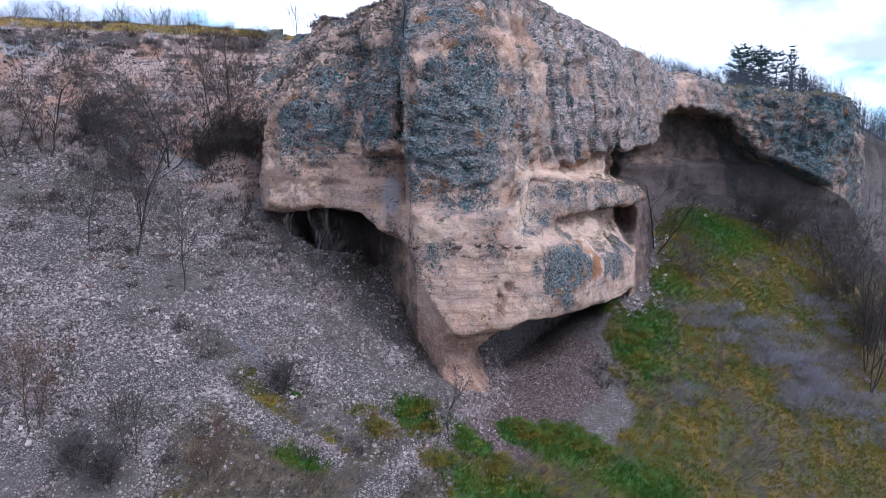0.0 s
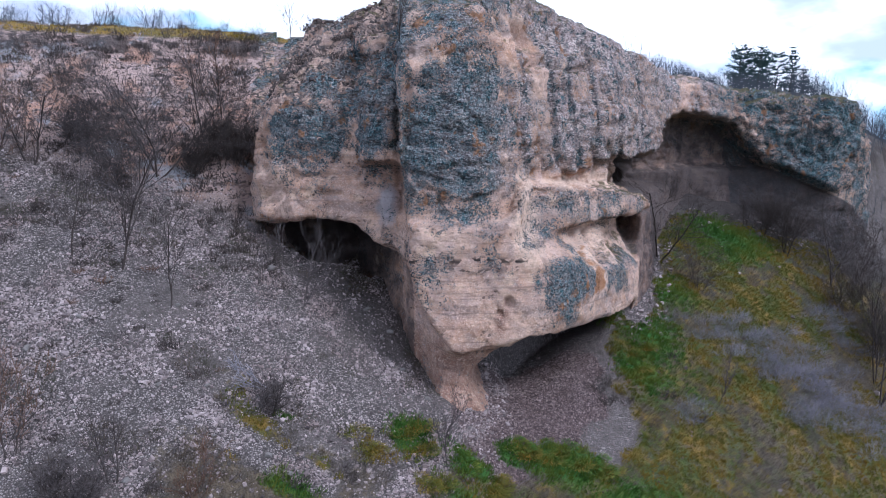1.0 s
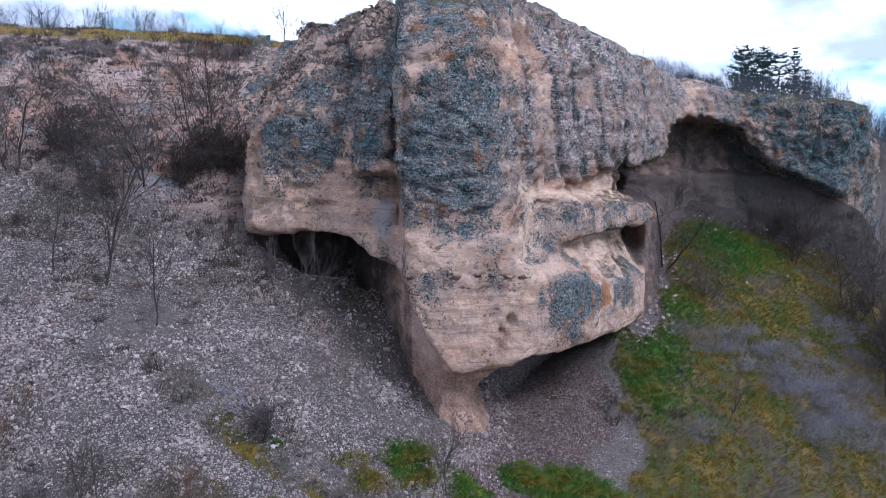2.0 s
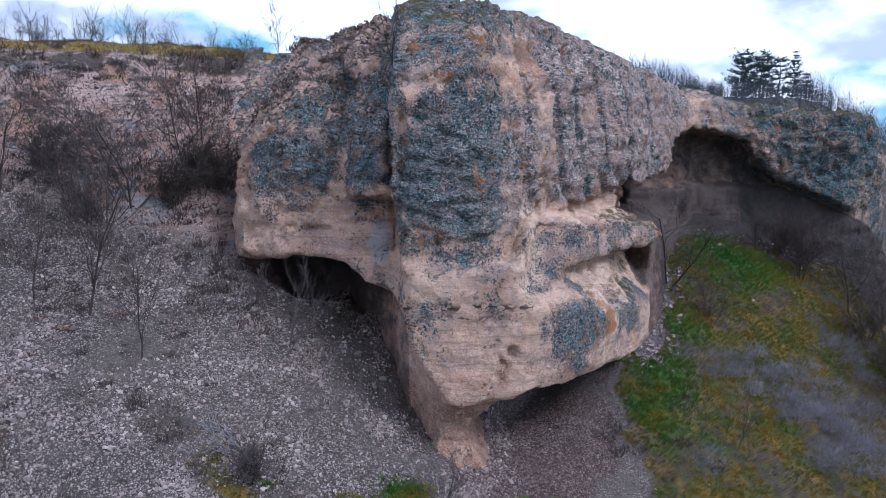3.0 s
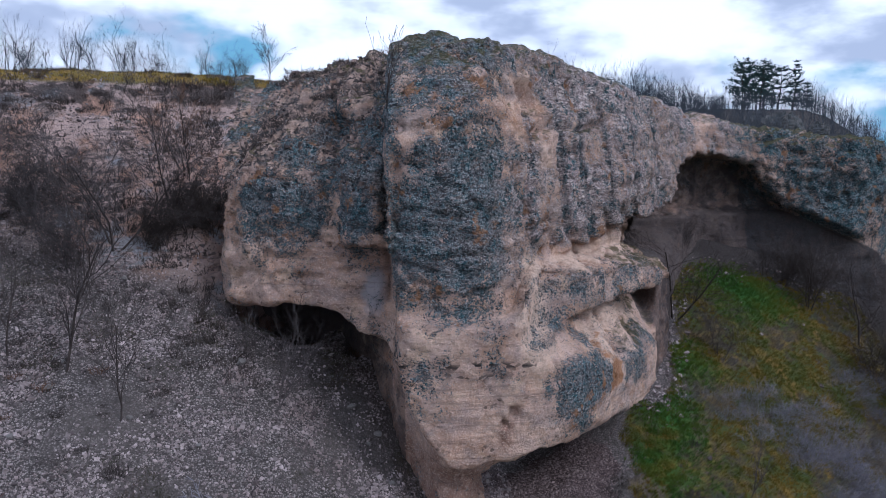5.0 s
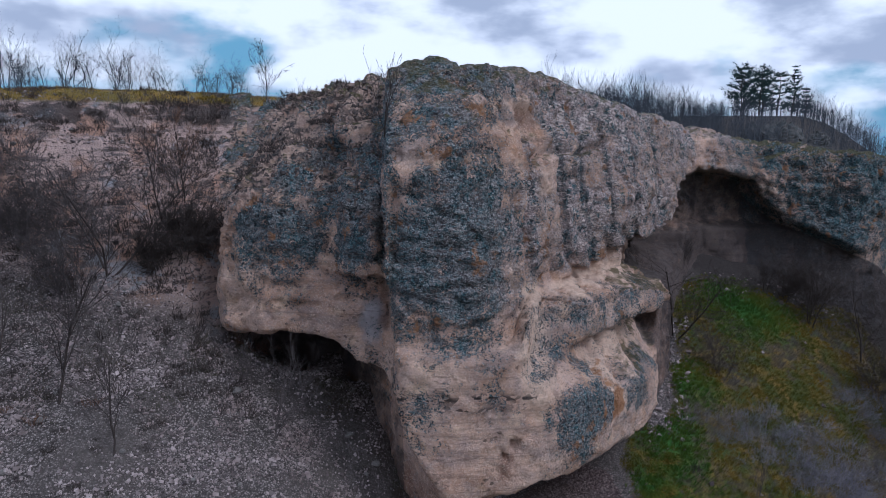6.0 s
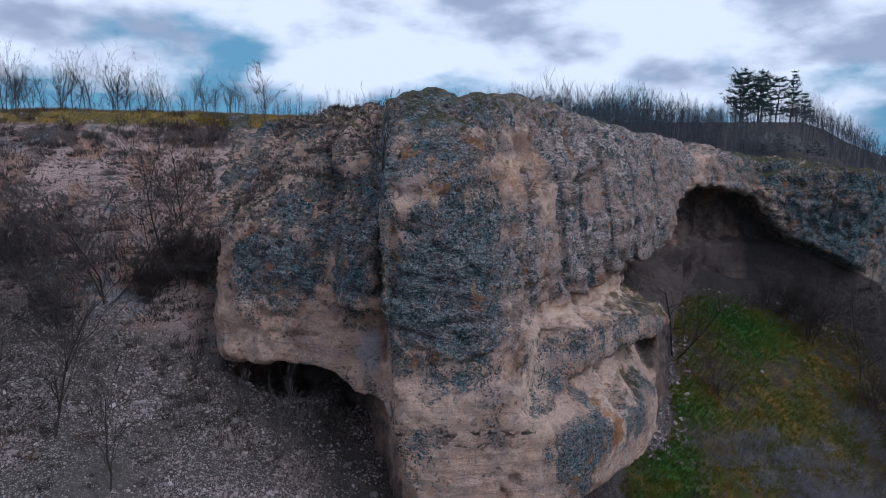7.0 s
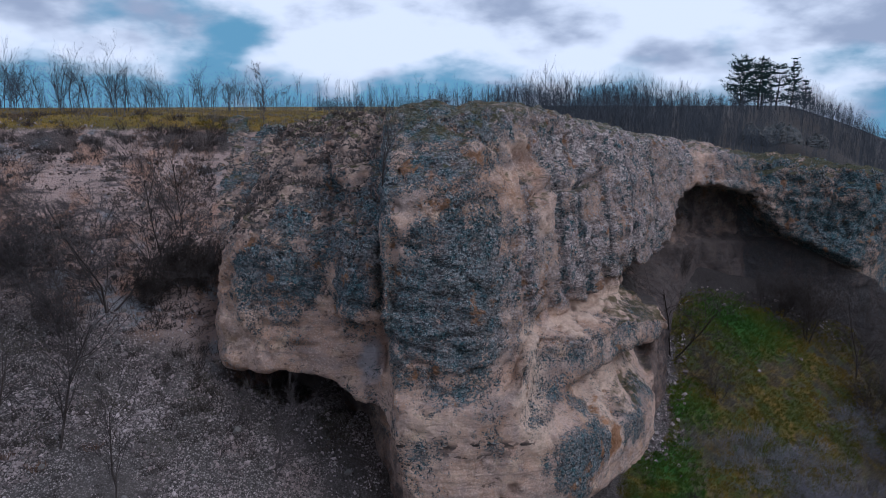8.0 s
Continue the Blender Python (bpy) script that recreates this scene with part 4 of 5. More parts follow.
def foot_gravel():
    x, y, rng = scatter(110000, (-3, 13), (26, 46), 5)
    keep = in_front(x, y)
    x, y = x[keep], y[keep]
    z = ground_height(x, y)
    m = covers(x, y, z)
    keep = rng.rand(len(x)) < np.clip(m["gravel"] * 0.8 + 0.03, 0, 1)
    p = np.stack([x, y, z], 1)[keep]
    s = np.clip(0.021 * np.exp(rng.randn(len(p)) * 0.4), 0.012, 0.055)
    rubble("gravel", p, s * 1.9, GRAVEL, 6, "pinkish limestone gravel below the overhang", "gravel")
    # grassy side: a few pale stones along the edge of the turf
    x, y, rng = scatter(12000, (10, 30), (33, 58), 8)
    z = ground_height(x, y)
    near = in_front(x, y) & (rng.rand(len(x)) < np.where((x < 13.2 + 0.33 * (y - 42)) & (y > 41) & (y < 52), 1.0, np.where(y > 54.5 + 0.03 * x, 0.25, 0.008)))
    p = np.stack([x, y, z], 1)[near]
    rubble("slope_stones", p, np.clip(0.06 * np.exp(rng.randn(len(p)) * 0.5), 0.03, 0.2) * 1.5, SCREE, 9, "scattered pale stones lying in the grass", "stones")


def boulder_mesh(seed, craggy=0.0):
    rng = np.random.RandomState(seed)
    bm = bmesh.new()
    bmesh.ops.create_icosphere(bm, subdivisions=5 if craggy else 3, radius=0.5)
    for v in bm.verts:
        p = np.array(v.co)
        d = 1 + 0.25 * noise.noise(v.co * 1.7 + Vector((seed * 3.1, 0, 0))) + 0.10 * noise.noise(v.co * 5 + Vector((0, seed * 2.3, 0)))
        d += craggy * (noise.noise(Vector((v.co.x * 3, v.co.y * 3, v.co.z * 13 + seed))) + 0.7 * noise.noise(v.co * 12))
        for k in range(5):
            cut = np.array([math.sin(seed * 7 + k * 2.1), math.cos(seed * 5 + k * 1.7), math.sin(k * 3.3 + seed)])
            cut /= np.linalg.norm(cut)
            h = p @ cut
            if h > 0.3:
                p = p - cut * (h - 0.3) * 0.85
        v.co = Vector(p * d)
        v.co.z *= 0.72
    me = bpy.data.meshes.new("boulder")
    bm.to_mesh(me)
    bm.free()
    me.materials.append(SCREE_BIG)
    return me


SCREE_BIG = stone_material("boulder_limestone", (0.11, 0.10, 0.095), (0.22, 0.195, 0.18), (0.085, 0.088, 0.088))


KNOLL = stone_material("weathered_knoll", (0.035, 0.04, 0.043), (0.095, 0.098, 0.098), (0.15, 0.135, 0.12))


def boulders():
    meshes = [boulder_mesh(k) for k in range(6)]
    rng = np.random.RandomState(12)
    made = 0
    while made < 190:
        x, y = rng.uniform(-26, 2), rng.uniform(19, 45)
        if abs(x) > 0.66 * y or not in_front(np.array([x]), np.array([y]))[0]:
            continue
        z = float(ground_height(np.array([x]), np.array([y]))[0])
        s = float(np.clip(0.15 * math.exp(rng.randn() * 0.5), 0.10, 0.5))
        ob = new("boulder", meshes[made % 6])
        ob.matrix_world = Matrix.Translation((x, y, z + 0.1 * s)) @ Euler((rng.uniform(-0.4, 0.4), rng.uniform(-0.4, 0.4), rng.uniform(0, 6.28))).to_matrix().to_4x4() @ Matrix.Diagonal((s, s * rng.uniform(0.7, 1.2), s, 1))
        tagged(ob, "pale grey limestone block lying on the scree", "boulder", "boulders on the scree")
        made += 1
    # weathered knoll behind the rim
    knolls = [boulder_mesh(20 + k, 0.13) for k in range(3)]
    for me in knolls:
        me.materials[0] = KNOLL
    for k in range(16):
        x, y = 41.2 + rng.uniform(-3.4, 3.4), 91 + rng.uniform(-2.5, 2.5)
        s = rng.uniform(1.6, 3.2)
        ob = new("outcrop", knolls[k % 3])
        z = float(ground_height(np.array([x]), np.array([y]))[0])
        ob.matrix_world = Matrix.Translation((x, y, z + 0.02 * s)) @ Matrix.Rotation(rng.uniform(0, 6), 4, "Z") @ Matrix.Diagonal((s * 1.1, s, s * 2.0, 1))
        tagged(ob, "grey weathered rock outcrop on the plateau", "outcrop", "outcrops on the plateau")


def shoulder_rubble():
    """Broken stone lying on the buttress and down the bank beside it."""
    rng = np.random.RandomState(44)
    n = vertex_normals(cliff_verts, cliff_quads)
    x, y, z = cliff_verts.T
    ok = np.flatnonzero((x > -9.2) & (x < -2.3) & (z > 13.4) & (n[:, 2] > 0.5) & (y < 44) & (vnoise(cliff_verts, 0.7, 46) > -0.35))
    a = cliff_verts[rng.choice(ok, 4200)] + rng.uniform(-0.06, 0.06, (4200, 3))
    bx, by, r = scatter(26000, (-30, -8.5), (38, 52), 45)
    bz = ground_height(bx, by)
    m = covers(bx, by, bz)
    keep = (m["bank"] > 0.5) & (m["dark_ground"] < 0.3) & (np.abs(bx) < 0.7 * by) & in_front(bx, by) & (vnoise(np.stack([bx, by, bz], 1), 0.5, 48) > rng.uniform(-0.3, 0.5, len(bx)))
    p = np.concatenate([a, np.stack([bx, by, bz], 1)[keep]])
    s = np.clip(0.036 * np.exp(rng.randn(len(p)) * 0.5), 0.02, 0.13)
    rubble("bank_rubble", p, s * 1.6, BROKEN, 47, "broken brown and grey stone lying on the bank", "rubble")


BROKEN = stone_material("broken_stone", (0.035, 0.033, 0.036), (0.36, 0.265, 0.22), (0.12, 0.10, 0.092))

scree_field()
shoulder_rubble()
foot_gravel()
boulders()


# ---------------------------------------------------------------- bare trees and shrubs
def bark_material(name, a, b):
    n = Net(name)
    col = n.mix(n.ramp(n.noise(3, 4), 0.35, 0.65), a, b)
    col = n.mix(n.ramp(n.random(), 0, 1, 0, 0.4), col, tuple(0.6 * v for v in a))
    return n.finish(col, 0.9, n.noise(30, 3), 0.4, 0.01)


BARK = bark_material("dark_bark", (0.045, 0.036, 0.034), (0.085, 0.068, 0.06))
TWIG = bark_material("grey_twig", (0.065, 0.055, 0.055), (0.13, 0.11, 0.105))
RUSSET = bark_material("russet_twig", (0.11, 0.06, 0.04), (0.17, 0.10, 0.065))
SILVER = bark_material("silver_twig", (0.16, 0.15, 0.172), (0.26, 0.245, 0.27))
# far trees: distance haze put into the bark colour as blue-grey
FARWOOD = bark_material("far_wood", (0.052, 0.06, 0.074), (0.10, 0.106, 0.122))


def tubes(segs, sides):
    """Tapered prisms from rows of (p0, p1, r0, r1), as places and triangles."""
    s = segs if isinstance(segs, np.ndarray) else np.array([(*a, *b, r, q) for a, b, r, q in segs], dtype=float)
    p0, p1, r0, r1 = s[:, :3], s[:, 3:6], s[:, 6], s[:, 7]
    d = p1 - p0
    d /= np.maximum(np.linalg.norm(d, axis=1, keepdims=True), 1e-9)
    ref = np.where(np.abs(d[:, 2:3]) < 0.9, np.array([[0, 0, 1.0]]), np.array([[1.0, 0, 0]]))
    u = np.cross(d, ref)
    u /= np.linalg.norm(u, axis=1, keepdims=True)
    v = np.cross(d, u)
    ang = np.arange(sides) * 2 * math.pi / sides
    ring = u[:, None] * np.cos(ang)[None, :, None] + v[:, None] * np.sin(ang)[None, :, None]
    verts = np.concatenate([p0[:, None] + ring * r0[:, None, None], p1[:, None] + ring * r1[:, None, None]], 1)
    k = np.arange(sides)
    f = np.stack([k, (k + 1) % sides, (k + 1) % sides + sides, k + sides], 1)
    faces = (f[None] + (np.arange(len(s)) * 2 * sides)[:, None, None]).reshape(-1, 4)
    return verts.reshape(-1, 3), faces


def grow(seed, height, spread, depth=4, splits=5, stems=1, thin=0.006, up=0.25, start=0.3, droop=0.0, bushy=0):
    """Segments of a bare tree: the stem and main limbs, and the finer twigs."""
    rng = np.random.RandomState(seed)
    stem, twigs = [], []

    def branch(p, d, length, r, level):
        n = max(2, 5 - level)
        for k in range(n):
            d = d + rng.randn(3) * (0.10 + 0.06 * level) + np.array([0, 0, up * 0.3 - droop * level])
            d = d / np.linalg.norm(d)
            q = p + d * length / n
            r2 = max(thin, r * (1 - 0.55 / n))
            (stem if level < 2 else twigs).append((p, q, r, r2))
            if level < depth and (level > 0 or (k + 1) / n > start):
                for _ in range(splits if level == 0 else rng.randint(bushy, 3 if level < 3 else 2 + bushy)):
                    side = rng.randn(3)
                    side -= d * (side @ d)
                    side /= np.linalg.norm(side)
                    tilt = rng.uniform(0.5, 1.0) * spread
                    branch(p + (q - p) * rng.rand(), d * (1 - 0.4 * tilt) + side * tilt, length * rng.uniform(0.38, 0.62), r2 * 0.55, level + 1)
            p, r = q, r2

    for s in range(stems):
        a = rng.uniform(0, 6.28)
        lean = (0.1 if stems == 1 else 0.35)
        d = np.array([math.cos(a) * lean, math.sin(a) * lean, 1.0])
        base = np.array([math.cos(a) * 0.08, math.sin(a) * 0.08, -0.15]) * (stems > 1) + np.array([0, 0, -0.1])
        branch(base, d / np.linalg.norm(d), height * rng.uniform(0.75, 1.0), height * 0.0085 / stems ** 0.4 + thin, 0)
    return stem, twigs


def bare_tree(name, label, category, mats, at, group="", **kw):
    stem, twigs = grow(**kw)
    top = tagged(new(name), label, category, group)
    top.empty_display_size = 0.2
    v, f = tubes(stem, 5)
    mesh_object("trunk", v, f, mats[0], top)
    if twigs:
        v, f = tubes(twigs, 3)
        mesh_object("crown", v, f, mats[1], top)
    top.matrix_world = Matrix.Translation(at)
    return top


def on_ground(x, y, sink=0.05):
    return Vector((x, y, float(ground_height(np.array([float(x)]), np.array([float(y)]))[0]) - sink))


def hillside_trees():
    rows = [  # x, y, height, spread, stems, depth, seed, materials, words
        (-15.2, 38.1, 5.6, 0.95, 3, 4, 1, (BARK, TWIG), "dark leafless spreading tree on the scree"),
        (-13.0, 42.0, 4.9, 0.7, 2, 4, 2, (BARK, RUSSET), "bare young tree with russet twigs on the bank"),
        (-13.6, 40.6, 4.2, 0.7, 1, 4, 3, (BARK, TWIG), "thin bare tree on the stony bank"),
        (-21.1, 36.7, 4.4, 0.8, 2, 4, 4, (BARK, TWIG), "bare bushy tree on the scree"),
        (-22.8, 36.0, 3.2, 0.8, 3, 3, 5, (BARK, RUSSET), "low bare tree on the scree"),
        (-16.9, 32.1, 4.0, 0.5, 1, 3, 6, (BARK, TWIG), "slim leaning bare sapling on the scree"),
        (-14.7, 32.1, 6.0, 0.6, 1, 4, 7, (BARK, TWIG), "tall slim bare sapling with a twiggy crown"),
        (-12.0, 30.6, 3.8, 0.5, 1, 3, 8, (BARK, TWIG), "thin bare sapling on the scree"),
        (-6.9, 33.2, 3.4, 0.5, 2, 3, 9, (TWIG, TWIG), "pale bare sapling below the hollow"),
        (-8.2, 35.2, 2.0, 0.6, 2, 3, 10, (TWIG, TWIG), "small pale bare sapling at the hollow's mouth"),
        (-15.7, 24.4, 3.6, 0.5, 2, 3, 11, (BARK, RUSSET), "thin bare sapling on the stony slope"),
        (-11.6, 23.6, 3.0, 0.5, 2, 2, 12, (BARK, TWIG), "bare multi-stemmed sapling in rough brush"),
        (-8.6, 23.0, 2.0, 0.6, 2, 3, 13, (BARK, RUSSET), "small bare sapling beside the trail"),
        (0.0, 27.8, 2.6, 0.4, 1, 3, 14, (TWIG, TWIG), "thin grey sapling beside the trail"),
        (15.0, 50.0, 5.4, 0.95, 2, 4, 15, (BARK, BARK), "dark leaning leafless tree at the grass edge"),
        (16.7, 46.7, 2.6, 0.8, 3, 4, 16, (BARK, TWIG), "small bare bush tree in the grass"),
        (29.0, 52.7, 5.0, 0.9, 2, 4, 17, (BARK, BARK), "dark spreading bare tree before the hollow"),
        (26.2, 54.4, 4.2, 0.9, 3, 4, 18, (BARK, BARK), "dark bare shrubby tree before the hollow"),
        (31.5, 54.8, 4.6, 0.9, 3, 4, 19, (BARK, BARK), "dark bare shrubby tree below the cliff"),
        (23.6, 56.6, 2.8, 0.9, 3, 4, 20, (BARK, TWIG), "bare shrub at the back of the hollow"),
        (27.6, 43.8, 8.0, 0.5, 3, 4, 21, (BARK, TWIG), "tall grey bare tree at the slope's edge"),
        (28.4, 45.6, 7.0, 0.6, 3, 4, 22, (BARK, BARK), "dark tall bare tree at the slope's edge"),
        (30.6, 49.0, 5.4, 0.7, 3, 4, 23, (BARK, TWIG), "bare tree among brush on the slope"),
        (14.7, 37.2, 2.0, 0.3, 1, 2, 24, (TWIG, TWIG), "thin upright sapling in the grass"),
        (15.3, 38.0, 2.3, 0.3, 1, 2, 25, (TWIG, TWIG), "thin upright sapling in the grass"),
        (18.4, 58.0, 2.4, 0.8, 3, 4, 26, (BARK, TWIG), "bare shrub against the hollow's wall"),
        (-18.4, 37.8, 3.0, 0.9, 4, 3, 27, (TWIG, TWIG), "grey twiggy thicket below the bank"),
        (-16.6, 36.6, 2.8, 0.9, 4, 3, 28, (TWIG, TWIG), "grey twiggy thicket below the bank"),
        (-12.2, 39.4, 2.6, 0.9, 5, 3, 29, (BARK, BARK), "dark twiggy thicket beside the buttress"),
        (-11.2, 39.8, 2.3, 0.9, 5, 3, 30, (BARK, BARK), "dark twiggy thicket beside the buttress"),
        (-13.4, 38.8, 1.8, 0.9, 4, 3, 30, (BARK, BARK), "dark twiggy thicket below the bank"),
        (-19.6, 38.4, 2.0, 0.9, 4, 3, 27, (BARK, TWIG), "dark twiggy thicket below the bank"),
        (-13.4, 23.0, 1.5, 0.9, 5, 3, 31, (BARK, TWIG), "dark tangled brush on the lower slope"),
        (-12.0, 22.6, 1.6, 0.9, 5, 3, 32, (BARK, TWIG), "dark tangled brush on the lower slope"),
        (-7.0, 27.2, 1.5, 1.0, 5, 3, 33, (BARK, TWIG), "dark low brush on the slope"),
        (29.6, 47.4, 4.2, 0.8, 5, 3, 36, (BARK, BARK), "dark tangled bare thicket on the slope"),
        (28.6, 50.2, 3.4, 0.9, 5, 3, 37, (BARK, BARK), "dark tangled bare thicket on the slope"),
        (24.8, 56.0, 2.6, 0.9, 5, 3, 39, (BARK, BARK), "dark bare brush before the hollow"),
        (27.4, 56.2, 2.8, 0.9, 5, 3, 40, (BARK, BARK), "dark bare brush before the hollow"),
        (-10.8, 50.6, 2.6, 0.5, 1, 4, 34, (TWIG, TWIG), "small bare tree on the plateau rim"),
    ]
    for x, y, h, spread, stems, depth, seed, mats, words in rows:
        tall = h > 2.4
        made = bare_tree("bare_tree" if tall else "bare_shrub", words, "tree" if tall else "shrub", mats, on_ground(x, y), seed=seed, height=h, spread=spread,
                  stems=stems, depth=depth, splits=3, thin=0.009 if 26 < seed < 34 else 0.007, bushy=1 if seed in (1, 29, 30) or seed > 35 else 0)
        if seed in (1, 4, 15, 17, 18, 19):     # stout, leaning old stems
            made.matrix_world = Matrix.Translation(on_ground(x, y)) @ Matrix.Rotation(radians(20 if seed > 10 else 4), 4, "Y") @ Matrix.Diagonal((1.5, 1.5, 1.0, 1))
    log = bare_tree("dead_branch", "dead grey branch lying on the scree", "branch", (SILVER, SILVER), (0, 0, 0), seed=51, height=1.9, spread=0.7, stems=2, depth=2, splits=2, thin=0.012)
    log.matrix_world = Matrix.Translation(on_ground(-7.6, 28.1, -0.12)) @ Matrix.Rotation(radians(-72), 4, "Y") @ Matrix.Rotation(0.6, 4, "Z")
    # on the rock: the slim tree rooted in the cleft, with a shrub at its foot
    bare_tree("bare_tree", "tall slim bare tree rooted in the cleft of the rock", "tree", (BARK, TWIG), Vector((-2.1, 33.3, 14.6)), seed=54, height=4.3, spread=0.38, stems=1, depth=3, splits=2, thin=0.007, start=0.6)
    bare_tree("bare_shrub", "bare shrub rooted in the cleft of the rock", "shrub", (BARK, TWIG), Vector((-2.25, 33.4, 14.4)), seed=41, height=2.0, spread=0.6, stems=2, depth=3, splits=3, thin=0.007)


def low_shrubs():
    """Dark tufts on the scree and bank, silvery mats on the grass slope."""
    def tuft(seed, mat, twigs, width, high, fine=1.0):
        rng = np.random.RandomState(seed)
        segs = []
        for _ in range(twigs):
            a, r = rng.uniform(0, 6.28), math.sqrt(rng.rand()) * 0.4 * width
            p = np.array([math.cos(a) * r, math.sin(a) * r, -0.04])
            d = np.array([math.cos(a) * r * 1.2 / width, math.sin(a) * r * 1.2 / width, 1.0]) + rng.randn(3) * (0.35 if fine == 1.0 else 0.6)
            d[2] = abs(d[2])
            d /= np.linalg.norm(d)
            l = high * rng.uniform(0.5, 1.0)
            q = p + d * l * 0.55
            e = d + rng.randn(3) * 0.4
            segs += [(p, q, 0.012 * fine, 0.009 * fine), (q, q + e / np.linalg.norm(e) * l * 0.5, 0.009 * fine, 0.005 * fine)]
            e = d + rng.randn(3) * 0.6
            segs.append((q, q + e / np.linalg.norm(e) * l * 0.45, 0.009 * fine, 0.005 * fine))
        v, f = tubes(segs, 3)
        ob = mesh_object("shrub", v, f, mat)
        me = ob.data
        bpy.data.objects.remove(ob)
        return me

    dark = [tuft(60 + k, BARK, 58, 1.1, 0.5) for k in range(4)]
    brown = [tuft(65 + k, (RUSSET, TWIG, TWIG)[k], 44, 1.0, 0.45) for k in range(3)]
    silver = [tuft(70 + k, SILVER, 160, 3.0, 0.62, 0.65) for k in range(4)]
    rng = np.random.RandomState(77)

    def place(me, x, y, s, words, group):
        ob = new("low_shrub", me)
        ob.matrix_world = Matrix.Translation(on_ground(x, y)) @ Matrix.Rotation(rng.uniform(0, 6.28), 4, "Z") @ Matrix.Diagonal((s, s, s * rng.uniform(0.8, 1.1), 1))
        tagged(ob, words, "shrub", group)

    # tufts clinging to the shoulder of the rock
    for _ in range(34):
        x, y = rng.uniform(-8.8, -2.6), rng.uniform(36.6, 43)
        near = cliff_verts[np.hypot(cliff_verts[:, 0] - x, cliff_verts[:, 1] - y) < 0.16]
        if len(near) == 0:
            continue
        s = rng.uniform(0.35, 0.8)
        ob = new("low_shrub", dark[rng.randint(4)])
        ob.matrix_world = Matrix.Translation((x, y, float(near[:, 2].max()) - 0.05)) @ Matrix.Rotation(rng.uniform(0, 6.28), 4, "Z") @ Matrix.Diagonal((s, s, s, 1))
        tagged(ob, "dark leafless tuft clinging to the rock", "shrub", "tufts on the rock")
    made = 0
    while made < 230:
        x, y = rng.uniform(-27, -1.5), rng.uniform(19, 49)
        if abs(x) > 0.68 * y or not in_front(np.array([x]), np.array([y]))[0]:
            continue
        p = np.array([[x, y, 0.0]])
        if vnoise(p, 0.3, 95)[0] + (0.8 if y > 40 else 0.35 if x < -16 else 0) < rng.uniform(-0.1, 0.7):
            continue
        place((dark + brown)[rng.randint(7)], x, y, rng.uniform(0.35, 0.9) * rng.uniform(0.6, 1.4), "dark leafless low shrub on the stony slope", "low shrubs on the stony slope")
        made += 1
    mats = [(17.8, 43, 4.2, 1.9), (22.6, 43.4, 3.4, 2.4), (27.0, 48, 2.4, 2.0), (24.2, 41, 2.6, 1.8), (15.8, 43.4, 1.6, 0.9), (20.4, 41.6, 2.2, 1.4), (26.4, 42.2, 2.2, 1.6), (19.8, 39.0, 1.8, 1.0), (12.5, 35.5, 0.7, 0.6)]
    for mx, my, rx, ry in mats:
        for _ in range(int(4.5 * rx * ry / 1.6) + 2):
            a, r = rng.uniform(0, 6.28), math.sqrt(rng.rand())
            place(silver[rng.randint(4)], mx + math.cos(a) * r * rx, my + math.sin(a) * r * ry, rng.uniform(0.5, 1.3), "silvery grey leafless shrub in the grass", "silvery shrubs on the grass slope")
    place(dark[1], -10.2, 35.1, 0.75, "dark dense shrub on the scree", "low shrubs on the stony slope")
    for x, y in [(7.6, 35.4), (8.2, 36.2), (8.0, 34.6), (9.0, 34.9), (10.2, 33.9), (11.4, 36.2), (13.0, 35.6), (12.6, 39.5)]:
        place(dark[rng.randint(3)], x, y, rng.uniform(0.7, 1.2), "dark brown dead shrub at the gravel's edge", "dead shrubs in the grass")


